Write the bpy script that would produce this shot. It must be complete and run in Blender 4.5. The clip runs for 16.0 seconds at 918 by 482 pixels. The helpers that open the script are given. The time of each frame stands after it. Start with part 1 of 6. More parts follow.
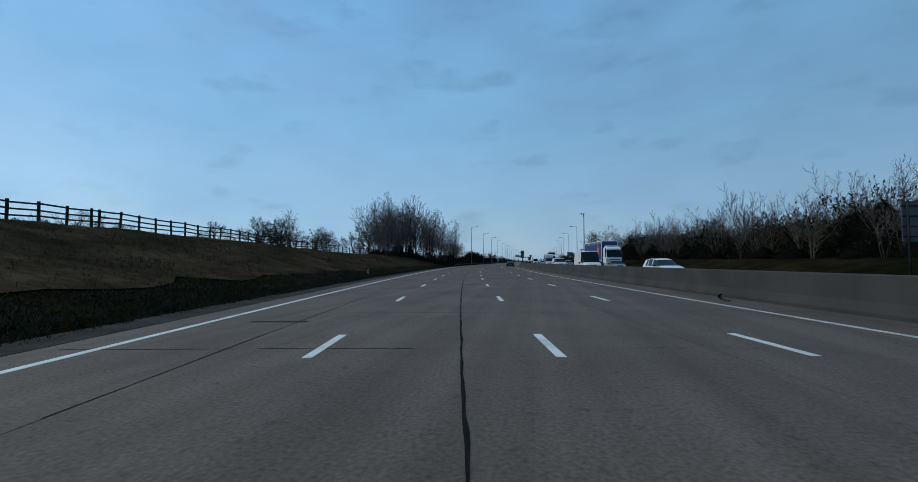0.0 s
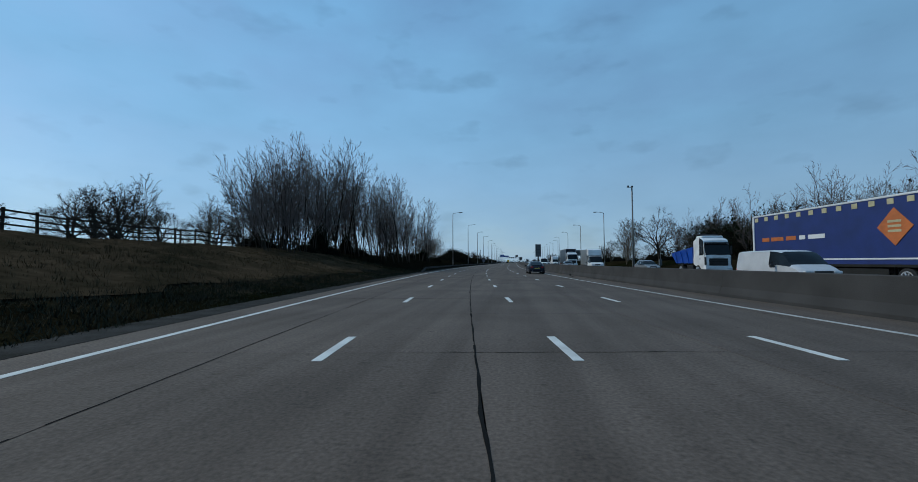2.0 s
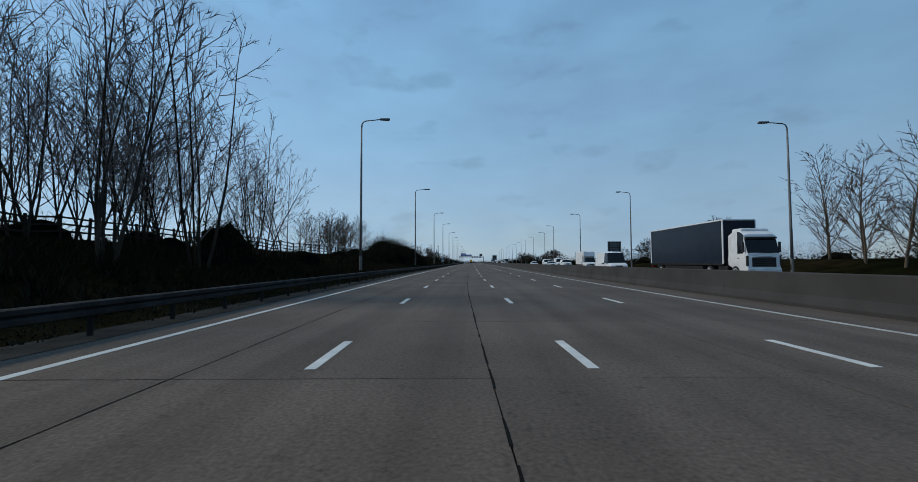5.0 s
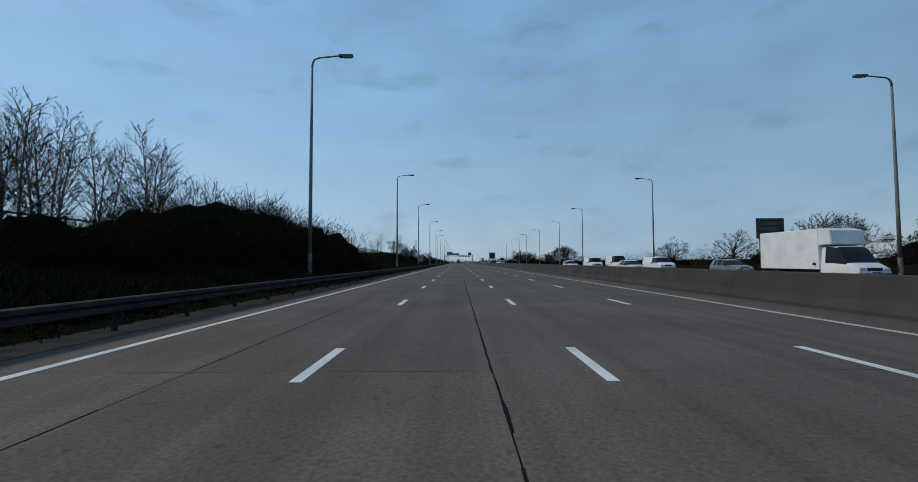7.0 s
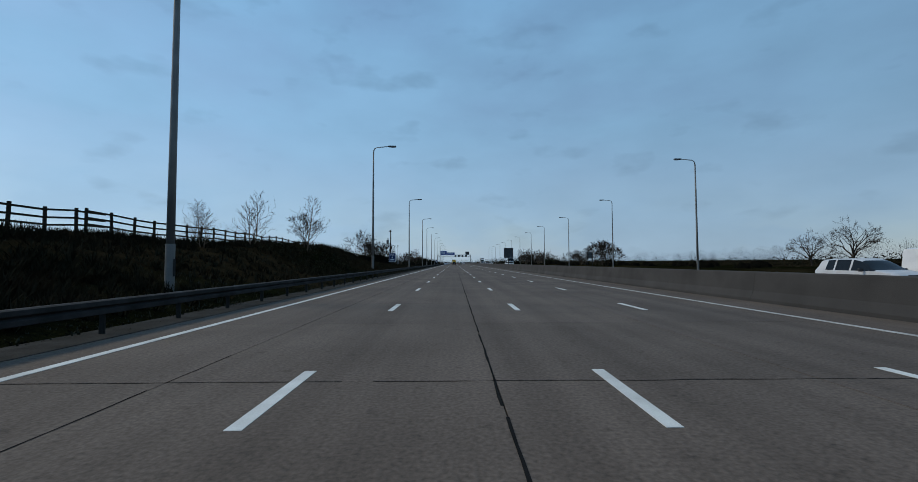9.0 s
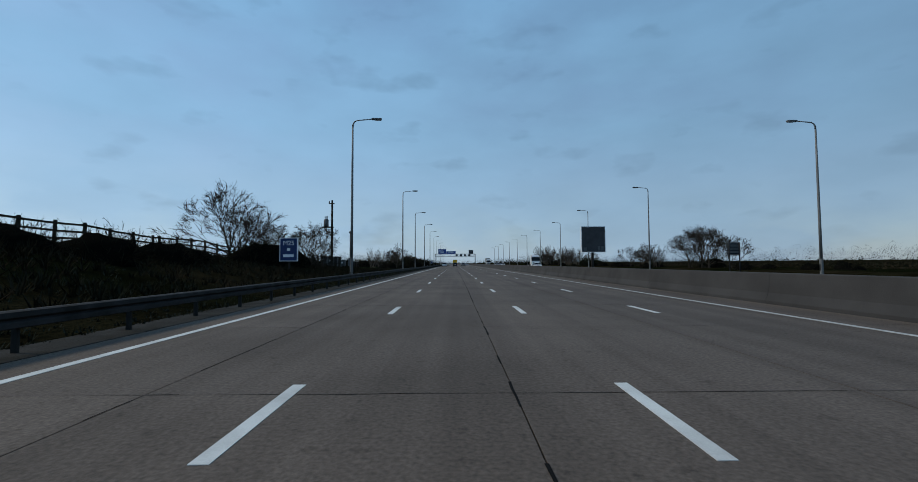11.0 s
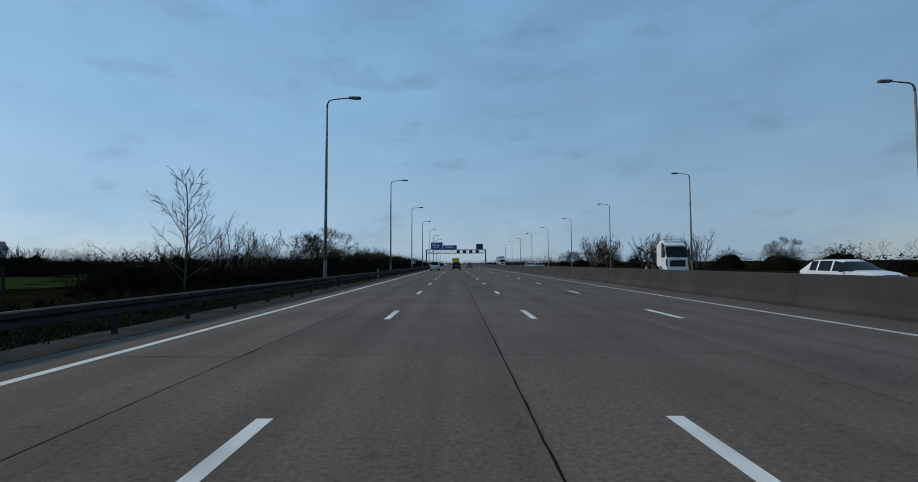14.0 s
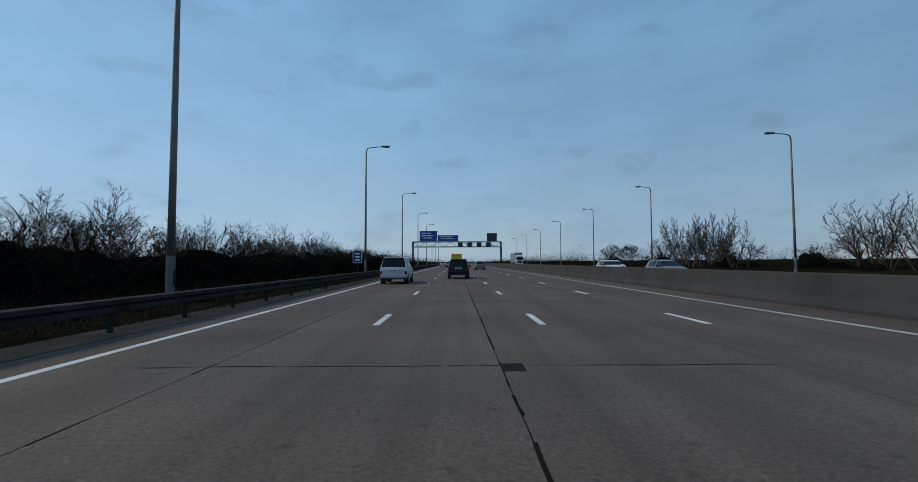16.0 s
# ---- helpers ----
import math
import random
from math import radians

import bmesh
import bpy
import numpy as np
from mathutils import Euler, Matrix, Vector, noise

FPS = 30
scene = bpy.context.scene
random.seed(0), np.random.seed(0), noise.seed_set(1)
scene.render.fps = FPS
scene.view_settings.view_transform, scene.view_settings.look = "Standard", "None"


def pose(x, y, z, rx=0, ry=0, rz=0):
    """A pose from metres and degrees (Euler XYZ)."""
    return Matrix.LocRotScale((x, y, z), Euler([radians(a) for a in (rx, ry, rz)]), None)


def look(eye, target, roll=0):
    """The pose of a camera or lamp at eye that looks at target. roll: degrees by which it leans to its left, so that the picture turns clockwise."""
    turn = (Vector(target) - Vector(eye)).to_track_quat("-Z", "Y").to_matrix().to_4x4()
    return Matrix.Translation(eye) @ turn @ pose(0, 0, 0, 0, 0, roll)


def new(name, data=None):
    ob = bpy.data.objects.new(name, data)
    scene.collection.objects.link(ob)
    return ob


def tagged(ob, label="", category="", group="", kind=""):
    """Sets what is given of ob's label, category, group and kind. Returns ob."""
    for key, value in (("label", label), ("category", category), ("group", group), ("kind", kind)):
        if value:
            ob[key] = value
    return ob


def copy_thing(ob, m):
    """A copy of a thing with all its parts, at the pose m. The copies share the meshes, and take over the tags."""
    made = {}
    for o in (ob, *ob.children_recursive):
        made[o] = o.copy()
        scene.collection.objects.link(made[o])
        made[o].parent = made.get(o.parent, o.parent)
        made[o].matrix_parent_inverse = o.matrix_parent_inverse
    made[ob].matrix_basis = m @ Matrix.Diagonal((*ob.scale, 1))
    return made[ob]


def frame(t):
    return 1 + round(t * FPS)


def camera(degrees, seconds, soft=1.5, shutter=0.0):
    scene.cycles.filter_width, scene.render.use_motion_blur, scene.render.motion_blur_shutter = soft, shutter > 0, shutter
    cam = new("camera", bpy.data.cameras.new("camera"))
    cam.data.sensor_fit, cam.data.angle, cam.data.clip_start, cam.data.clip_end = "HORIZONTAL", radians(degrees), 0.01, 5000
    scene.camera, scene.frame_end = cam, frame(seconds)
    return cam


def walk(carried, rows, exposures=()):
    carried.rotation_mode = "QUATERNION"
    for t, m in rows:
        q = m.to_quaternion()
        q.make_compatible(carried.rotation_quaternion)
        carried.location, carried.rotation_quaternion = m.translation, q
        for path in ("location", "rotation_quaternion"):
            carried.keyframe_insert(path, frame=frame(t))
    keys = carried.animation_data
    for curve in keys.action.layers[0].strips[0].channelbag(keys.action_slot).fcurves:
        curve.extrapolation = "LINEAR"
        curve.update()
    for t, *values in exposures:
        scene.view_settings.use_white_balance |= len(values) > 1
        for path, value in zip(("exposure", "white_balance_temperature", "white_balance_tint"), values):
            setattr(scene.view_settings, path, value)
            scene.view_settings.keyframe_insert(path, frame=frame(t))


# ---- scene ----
# ---------------------------------------------------------------- the road's line
# Stations s run along the road in metres, offsets u to the right of the line between the two left lanes.
BEND, BEND_END, STRAIGHT = 0.061, 126.0, 215.0          # degrees of turn a metre, and where it eases out
STATIONS = np.arange(-400.0, 4000.0, 0.5)


def heading_at(s):
    s = np.asarray(s, float)
    ease = STRAIGHT - BEND_END
    return np.where(s < BEND_END, -BEND * (BEND_END - s) - BEND * ease / 2,
                    np.where(s < STRAIGHT, -BEND * (STRAIGHT - s) ** 2 / (2 * ease), 0.0))


TURN = np.radians(heading_at(np.maximum(STATIONS, -250.0)))
LINE_X = np.concatenate([[0], np.cumsum(np.sin((TURN[1:] + TURN[:-1]) / 2) * 0.5)])
LINE_Y = np.concatenate([[0], np.cumsum(np.cos((TURN[1:] + TURN[:-1]) / 2) * 0.5)])
LINE_X -= np.interp(0, STATIONS, LINE_X)
LINE_Y -= np.interp(0, STATIONS, LINE_Y)


def at(s, u, z=0.0):
    """The place in the world at station s, offset u and height z."""
    a = float(np.interp(s, STATIONS, TURN))
    return Vector((float(np.interp(s, STATIONS, LINE_X)) + u * math.cos(a),
                   float(np.interp(s, STATIONS, LINE_Y)) - u * math.sin(a), z))


def facing(s, u, z=0.0, turn=0.0):
    """A pose at that place whose y axis runs along the road, turned by some degrees to the left."""
    p = at(s, u, z)
    return pose(p.x, p.y, p.z, 0, 0, turn - math.degrees(float(np.interp(s, STATIONS, TURN))))


# ---------------------------------------------------------------- camera and drive
cam = camera(92.0, 16.0, soft=0.85)
EYE = 1.373
DRIVE = [  # seconds, station, offset, heading to the right, pitch
    (0, 0.0, 2.15, -9.89, 2.62), (1, 27.08, 2.09, -8.53, 2.66), (2, 54.18, 2.03, -7.24, 2.70), (3, 81.29, 1.96, -5.36, 2.71),
    (4, 108.44, 1.90, -3.31, 2.72), (5, 135.64, 1.89, -1.71, 2.70), (6, 162.89, 1.87, -0.66, 2.68), (7, 190.28, 1.86, 0.06, 2.66),
    (8, 217.88, 1.84, 0.57, 2.69), (9, 245.7, 1.82, 0.65, 2.76), (10, 272.94, 1.79, 0.63, 2.80), (11, 300.3, 1.76, 0.56, 2.86),
    (12, 327.65, 1.73, 0.50, 2.92), (13, 354.85, 1.71, 0.50, 2.90), (14, 382.4, 1.69, 0.50, 2.88), (15, 410.0, 1.72, 0.46, 2.79),
    (16, 437.67, 1.75, 0.40, 2.70)]
rows = []
for t, s, u, yaw, pitch in DRIVE:
    p = at(s, u)
    rows.append((t, pose(p.x, p.y, EYE, 90 + pitch, 0.2, -yaw)))
walk(cam, rows, exposures=[(0, 0.05, 5950, 5), (2.6, 0.05, 5950, 5), (4.5, 0.12, 6400, 9), (7, 0.14, 6500, 10), (16, 0.05, 6500, 10)])

# ---------------------------------------------------------------- sky and light
SUN_HEIGHT, SUN_SIDE = 42.0, -80.0          # degrees; the sun stands to the left of the road, behind thin cloud
world = bpy.data.worlds.new("sky")
scene.world = world
world.use_nodes = True
wn, wl = world.node_tree.nodes, world.node_tree.links
wn.clear()
w_out, w_bg = wn.new("ShaderNodeOutputWorld"), wn.new("ShaderNodeBackground")
w_sky = wn.new("ShaderNodeTexSky")
w_sky.sky_type, w_sky.sun_disc = "NISHITA", False
w_sky.sun_elevation, w_sky.sun_rotation = radians(SUN_HEIGHT), radians(SUN_SIDE)
w_sky.air_density, w_sky.dust_density, w_sky.ozone_density = 1.0, 0.6, 2.0
w_tc, w_map, w_cloud = wn.new("ShaderNodeTexCoord"), wn.new("ShaderNodeMapping"), wn.new("ShaderNodeTexNoise")
w_map.inputs["Scale"].default_value = (1.3, 1.3, 3.0)
w_cloud.inputs["Scale"].default_value, w_cloud.inputs["Detail"].default_value = 2.6, 5.0
w_cloud.inputs["Roughness"].default_value = 0.5
w_ramp = wn.new("ShaderNodeValToRGB")
w_ramp.color_ramp.elements[0].position, w_ramp.color_ramp.elements[0].color = 0.30, (0.55, 0.55, 0.55, 1)
w_ramp.color_ramp.elements[1].position, w_ramp.color_ramp.elements[1].color = 0.60, (0.92, 0.92, 0.92, 1)
w_mix = wn.new("ShaderNodeMixRGB")
w_sep, w_veil = wn.new("ShaderNodeSeparateXYZ"), wn.new("ShaderNodeValToRGB")      # the veil of high cloud, paler towards the horizon
for place, tint in ((0.0, (0.30, 0.435, 0.575)), (0.28, (0.225, 0.410, 0.605)), (0.58, (0.18, 0.37, 0.595))):
    e = w_veil.color_ramp.elements.new(place) if place == 0.28 else w_veil.color_ramp.elements[0 if place == 0 else -1]
    e.position, e.color = place, (*tint, 1)
w_gain = wn.new("ShaderNodeVectorMath")
w_gain.operation = "SCALE"
# the veil is brighter on the sun's side, and mottled by small clouds
w_side, w_lean, w_spot, w_mott = wn.new("ShaderNodeVectorMath"), wn.new("ShaderNodeMath"), wn.new("ShaderNodeTexNoise"), wn.new("ShaderNodeMath")
w_side.operation, w_lean.operation, w_mott.operation = "DOT_PRODUCT", "MULTIPLY_ADD", "MULTIPLY_ADD"
w_side.inputs[1].default_value = (math.sin(radians(SUN_SIDE)), math.cos(radians(SUN_SIDE)), 0)
w_lean.inputs[1].default_value, w_lean.inputs[2].default_value = 2.6, 8.5
w_spot.inputs["Scale"].default_value, w_spot.inputs["Detail"].default_value = 4.5, 4.0
w_mott.inputs[1].default_value = 2.6
wl.new(w_tc.outputs["Generated"], w_side.inputs[0])
wl.new(w_side.outputs["Value"], w_lean.inputs[0])
wl.new(w_map.outputs["Vector"], w_spot.inputs["Vector"])
wl.new(w_spot.outputs["Fac"], w_mott.inputs[0])
wl.new(w_lean.outputs["Value"], w_mott.inputs[2])
w_smear, w_dim, w_both = wn.new("ShaderNodeTexNoise"), wn.new("ShaderNodeMapRange"), wn.new("ShaderNodeMath")      # small grey scraps of low cloud
w_smear.inputs["Scale"].default_value, w_smear.inputs["Detail"].default_value = 6.5, 3.0
w_dim.inputs["From Min"].default_value, w_dim.inputs["From Max"].default_value = 0.58, 0.74
w_dim.inputs["To Min"].default_value, w_dim.inputs["To Max"].default_value = 1.0, 0.84
w_both.operation = "MULTIPLY"
wl.new(w_map.outputs["Vector"], w_smear.inputs["Vector"])
wl.new(w_smear.outputs["Fac"], w_dim.inputs["Value"])
wl.new(w_mott.outputs["Value"], w_both.inputs[0])
wl.new(w_dim.outputs["Result"], w_both.inputs[1])
wl.new(w_both.outputs["Value"], w_gain.inputs["Scale"])
wl.new(w_tc.outputs["Generated"], w_sep.inputs[0])
wl.new(w_sep.outputs["Z"], w_veil.inputs["Fac"])
wl.new(w_veil.outputs["Color"], w_gain.inputs[0])
wl.new(w_gain.outputs["Vector"], w_mix.inputs["Color2"])
wl.new(w_tc.outputs["Generated"], w_map.inputs["Vector"])
wl.new(w_map.outputs["Vector"], w_cloud.inputs["Vector"])
wl.new(w_cloud.outputs["Fac"], w_ramp.inputs["Fac"])
wl.new(w_ramp.outputs["Color"], w_mix.inputs["Fac"])
wl.new(w_sky.outputs["Color"], w_mix.inputs["Color1"])
wl.new(w_mix.outputs["Color"], w_bg.inputs["Color"])
w_bg.inputs["Strength"].default_value = 0.098
wl.new(w_bg.outputs["Background"], w_out.inputs["Surface"])

sun_data = bpy.data.lights.new("sun", "SUN")
sun_data.energy, sun_data.angle, sun_data.color = 1.7, radians(11), (1.0, 0.87, 0.68)
sun = new("sun", sun_data)
a, b = radians(SUN_SIDE), radians(SUN_HEIGHT)
sun.matrix_world = look((0, 0, 0), (-math.sin(a) * math.cos(b), -math.cos(a) * math.cos(b), -math.sin(b)))
scene.view_settings.exposure = 0.0


# ---------------------------------------------------------------- materials
def material(name, tint, rough=0.7, metal=0.0, second=None, scale=2.0, fine=40.0, amount=0.5, bump=0.0, spec=0.5, speckle=0.12, random_tint=0.0, coat=0.0):
    """A surface of one colour that drifts to a second one in blotches, with fine speckle, roughness wear and relief."""
    m = bpy.data.materials.new(name)
    m.use_nodes = True
    n, l = m.node_tree.nodes, m.node_tree.links
    bsdf = n["Principled BSDF"]
    bsdf.inputs["Roughness"].default_value, bsdf.inputs["Metallic"].default_value = rough, metal
    bsdf.inputs["Specular IOR Level"].default_value = spec
    bsdf.inputs["Coat Weight"].default_value = coat
    second = second or tuple(c * 0.7 for c in tint)
    tc = n.new("ShaderNodeTexCoord")
    big, small = n.new("ShaderNodeTexNoise"), n.new("ShaderNodeTexNoise")
    big.inputs["Scale"].default_value, big.inputs["Detail"].default_value = scale, 6.0
    small.inputs["Scale"].default_value, small.inputs["Detail"].default_value = fine, 4.0
    l.new(tc.outputs["Object"], big.inputs["Vector"])
    l.new(tc.outputs["Object"], small.inputs["Vector"])
    ramp = n.new("ShaderNodeValToRGB")
    ramp.color_ramp.elements[0].position, ramp.color_ramp.elements[1].position = 0.5 - 0.25 * amount, 0.5 + 0.3 * amount + 0.05
    ramp.color_ramp.elements[0].color, ramp.color_ramp.elements[1].color = (*tint, 1), (*second, 1)
    l.new(big.outputs["Fac"], ramp.inputs["Fac"])
    bright = n.new("ShaderNodeMath")
    bright.operation = "MULTIPLY_ADD"
    bright.inputs[1].default_value, bright.inputs[2].default_value = 2 * speckle, 1 - speckle
    l.new(small.outputs["Fac"], bright.inputs[0])
    value = bright.outputs[0]
    if random_tint:
        info, jitter, both = n.new("ShaderNodeObjectInfo"), n.new("ShaderNodeMath"), n.new("ShaderNodeMath")
        jitter.operation, both.operation = "MULTIPLY_ADD", "MULTIPLY"
        jitter.inputs[1].default_value, jitter.inputs[2].default_value = 2 * random_tint, 1 - random_tint
        l.new(info.outputs["Random"], jitter.inputs[0])
        l.new(jitter.outputs[0], both.inputs[0])
        l.new(value, both.inputs[1])
        value = both.outputs[0]
    mul = n.new("ShaderNodeVectorMath")
    mul.operation = "SCALE"
    l.new(ramp.outputs["Color"], mul.inputs[0])
    l.new(value, mul.inputs["Scale"])
    l.new(mul.outputs["Vector"], bsdf.inputs["Base Color"])
    worn = n.new("ShaderNodeMath")
    worn.operation = "MULTIPLY_ADD"
    worn.inputs[1].default_value, worn.inputs[2].default_value = 0.3 * rough, rough * 0.85
    l.new(big.outputs["Fac"], worn.inputs[0])
    l.new(worn.outputs[0], bsdf.inputs["Roughness"])
    if bump:
        b = n.new("ShaderNodeBump")
        b.inputs["Strength"].default_value, b.inputs["Distance"].default_value = bump, 0.02
        l.new(small.outputs["Fac"], b.inputs["Height"])
        l.new(b.outputs["Normal"], bsdf.inputs["Normal"])
    return m


def glass(name, tint=(0.010, 0.012, 0.015)):
    m = material(name, tint, rough=0.12, spec=0.2, speckle=0.05, scale=3)
    return m


def lamp_glow(name, tint, strength):
    m = bpy.data.materials.new(name)
    m.use_nodes = True
    b = m.node_tree.nodes["Principled BSDF"]
    b.inputs["Base Color"].default_value = (*tint, 1)
    b.inputs["Emission Color"].default_value, b.inputs["Emission Strength"].default_value = (*tint, 1), strength
    return m


def concrete_road(name):
    """Old brushed concrete: grey-brown, with long streaks of wheel wear, stains, blotches and fine grain."""
    m = material(name, (0.110, 0.087, 0.071), rough=0.9, second=(0.086, 0.069, 0.057), scale=0.35, fine=22.0, bump=0.4, speckle=0.75, random_tint=0.06, spec=0.25)
    n, l = m.node_tree.nodes, m.node_tree.links
    bsdf = n["Principled BSDF"]
    old = bsdf.inputs["Base Color"].links[0].from_socket
    tc, mp, streak, stain = n.new("ShaderNodeTexCoord"), n.new("ShaderNodeMapping"), n.new("ShaderNodeTexNoise"), n.new("ShaderNodeTexNoise")
    mp.inputs["Scale"].default_value = (1.6, 0.03, 1.0)
    streak.inputs["Scale"].default_value, streak.inputs["Detail"].default_value = 1.0, 4.0
    stain.inputs["Scale"].default_value, stain.inputs["Detail"].default_value = 5.0, 8.0
    l.new(tc.outputs["Object"], mp.inputs["Vector"])
    l.new(mp.outputs["Vector"], streak.inputs["Vector"])
    l.new(tc.outputs["Object"], stain.inputs["Vector"])
    r1, r2 = n.new("ShaderNodeValToRGB"), n.new("ShaderNodeValToRGB")
    r1.color_ramp.elements[0].position, r1.color_ramp.elements[1].position = 0.36, 0.62
    r1.color_ramp.elements[0].color, r1.color_ramp.elements[1].color = (0.80, 0.79, 0.78, 1), (1.06, 1.06, 1.06, 1)
    r2.color_ramp.elements[0].position, r2.color_ramp.elements[1].position = 0.30, 0.40
    r2.color_ramp.elements[0].color, r2.color_ramp.elements[1].color = (0.74, 0.73, 0.72, 1), (1, 1, 1, 1)
    l.new(streak.outputs["Fac"], r1.inputs["Fac"])
    l.new(stain.outputs["Fac"], r2.inputs["Fac"])
    for ramp in (r1, r2):
        mix = n.new("ShaderNodeMixRGB")
        mix.blend_type = "MULTIPLY"
        mix.inputs["Fac"].default_value = 1.0
        l.new(old, mix.inputs["Color1"])
        l.new(ramp.outputs["Color"], mix.inputs["Color2"])
        old = mix.outputs["Color"]
    l.new(old, bsdf.inputs["Base Color"])
    return m


M_SLAB = concrete_road("road_concrete")
M_JOINT = material("joint_sealant", (0.012, 0.012, 0.012), rough=1.0, spec=0.05, fine=30, bump=0.3)
M_PAINT = material("road_paint", (0.62, 0.63, 0.60), rough=0.6, second=(0.44, 0.44, 0.42), scale=1.6, fine=60, speckle=0.18)
M_PAINT_WORN = material("worn_road_paint", (0.44, 0.44, 0.42), rough=0.7, second=(0.28, 0.275, 0.26), scale=2.2, fine=60, speckle=0.25)
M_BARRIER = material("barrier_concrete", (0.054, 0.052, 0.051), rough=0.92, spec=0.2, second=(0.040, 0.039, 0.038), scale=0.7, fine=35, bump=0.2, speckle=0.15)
M_STRIP = material("edge_strip_grit", (0.038, 0.037, 0.035), rough=0.95, spec=0.05, second=(0.018, 0.018, 0.015), scale=1.3, fine=25, bump=0.5, speckle=0.6)
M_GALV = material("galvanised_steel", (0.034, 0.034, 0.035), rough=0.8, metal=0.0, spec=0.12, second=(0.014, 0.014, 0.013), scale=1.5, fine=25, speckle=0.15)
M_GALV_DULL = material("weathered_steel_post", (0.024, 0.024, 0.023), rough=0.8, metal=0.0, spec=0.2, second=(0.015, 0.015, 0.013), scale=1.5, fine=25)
M_LAMP_METAL = material("lamp_column_steel", (0.19, 0.19, 0.185), rough=0.6, metal=0.4, second=(0.13, 0.127, 0.12), scale=0.8, fine=18)
M_LAMP_HEAD = material("lantern_casing", (0.10, 0.10, 0.105), rough=0.5, scale=3)
M_LENS = material("lantern_bowl", (0.45, 0.46, 0.44), rough=0.2, scale=5)
M_WOOD = material("weathered_fence_wood", (0.040, 0.034, 0.027), rough=0.9, spec=0.0, second=(0.026, 0.022, 0.018), scale=3, fine=30, bump=0.4, random_tint=0.15)
M_BARK = material("bark", (0.050, 0.042, 0.034), rough=0.95, spec=0.0, second=(0.028, 0.025, 0.021), scale=1.2, fine=14, bump=0.5, random_tint=0.25)
M_BARK_PALE = material("pale_bark", (0.115, 0.092, 0.070), rough=0.95, spec=0.0, second=(0.06, 0.05, 0.04), scale=0.9, fine=12, bump=0.4, random_tint=0.2)
M_TWIG = material("twigs", (0.052, 0.043, 0.037), rough=0.95, spec=0.0, second=(0.030, 0.026, 0.022), scale=0.8, random_tint=0.25)
M_TWIG_BELT = material("grey_twigs", (0.170, 0.140, 0.130), rough=0.95, spec=0.0, second=(0.095, 0.080, 0.075), scale=0.8, random_tint=0.25)
M_TWIG_PALE = material("pale_twigs", (0.105, 0.078, 0.057), rough=0.95, spec=0.0, second=(0.06, 0.047, 0.036), scale=0.8, random_tint=0.2)
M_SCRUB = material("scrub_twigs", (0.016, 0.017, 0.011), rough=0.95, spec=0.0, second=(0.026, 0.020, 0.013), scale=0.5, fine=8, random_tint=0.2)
# near black: the shade deep within the bushes is put into this colour
M_SCRUB_SHADE = material("scrub_inner_shade", (0.004, 0.0045, 0.0035), rough=1.0, spec=0.0, second=(0.006, 0.0055, 0.0045), scale=0.9, fine=6, bump=0.8)
M_IVY = material("evergreen_leaves", (0.016, 0.022, 0.011), rough=0.7, spec=0.0, second=(0.010, 0.015, 0.008), scale=0.8, random_tint=0.2)
M_GRASS = material("rough_grass", (0.048, 0.039, 0.022), rough=0.95, spec=0.0, second=(0.105, 0.074, 0.047), scale=0.25, fine=6, random_tint=0.1)
M_VERGE = material("verge_grass", (0.022, 0.026, 0.018), rough=0.95, spec=0.0, second=(0.036, 0.035, 0.027), scale=0.3, fine=6)
M_FIELD = material("field_grass", (0.014, 0.031, 0.009), rough=0.95, spec=0.0, second=(0.020, 0.034, 0.011), scale=0.06, fine=5, bump=0.5, speckle=0.25)


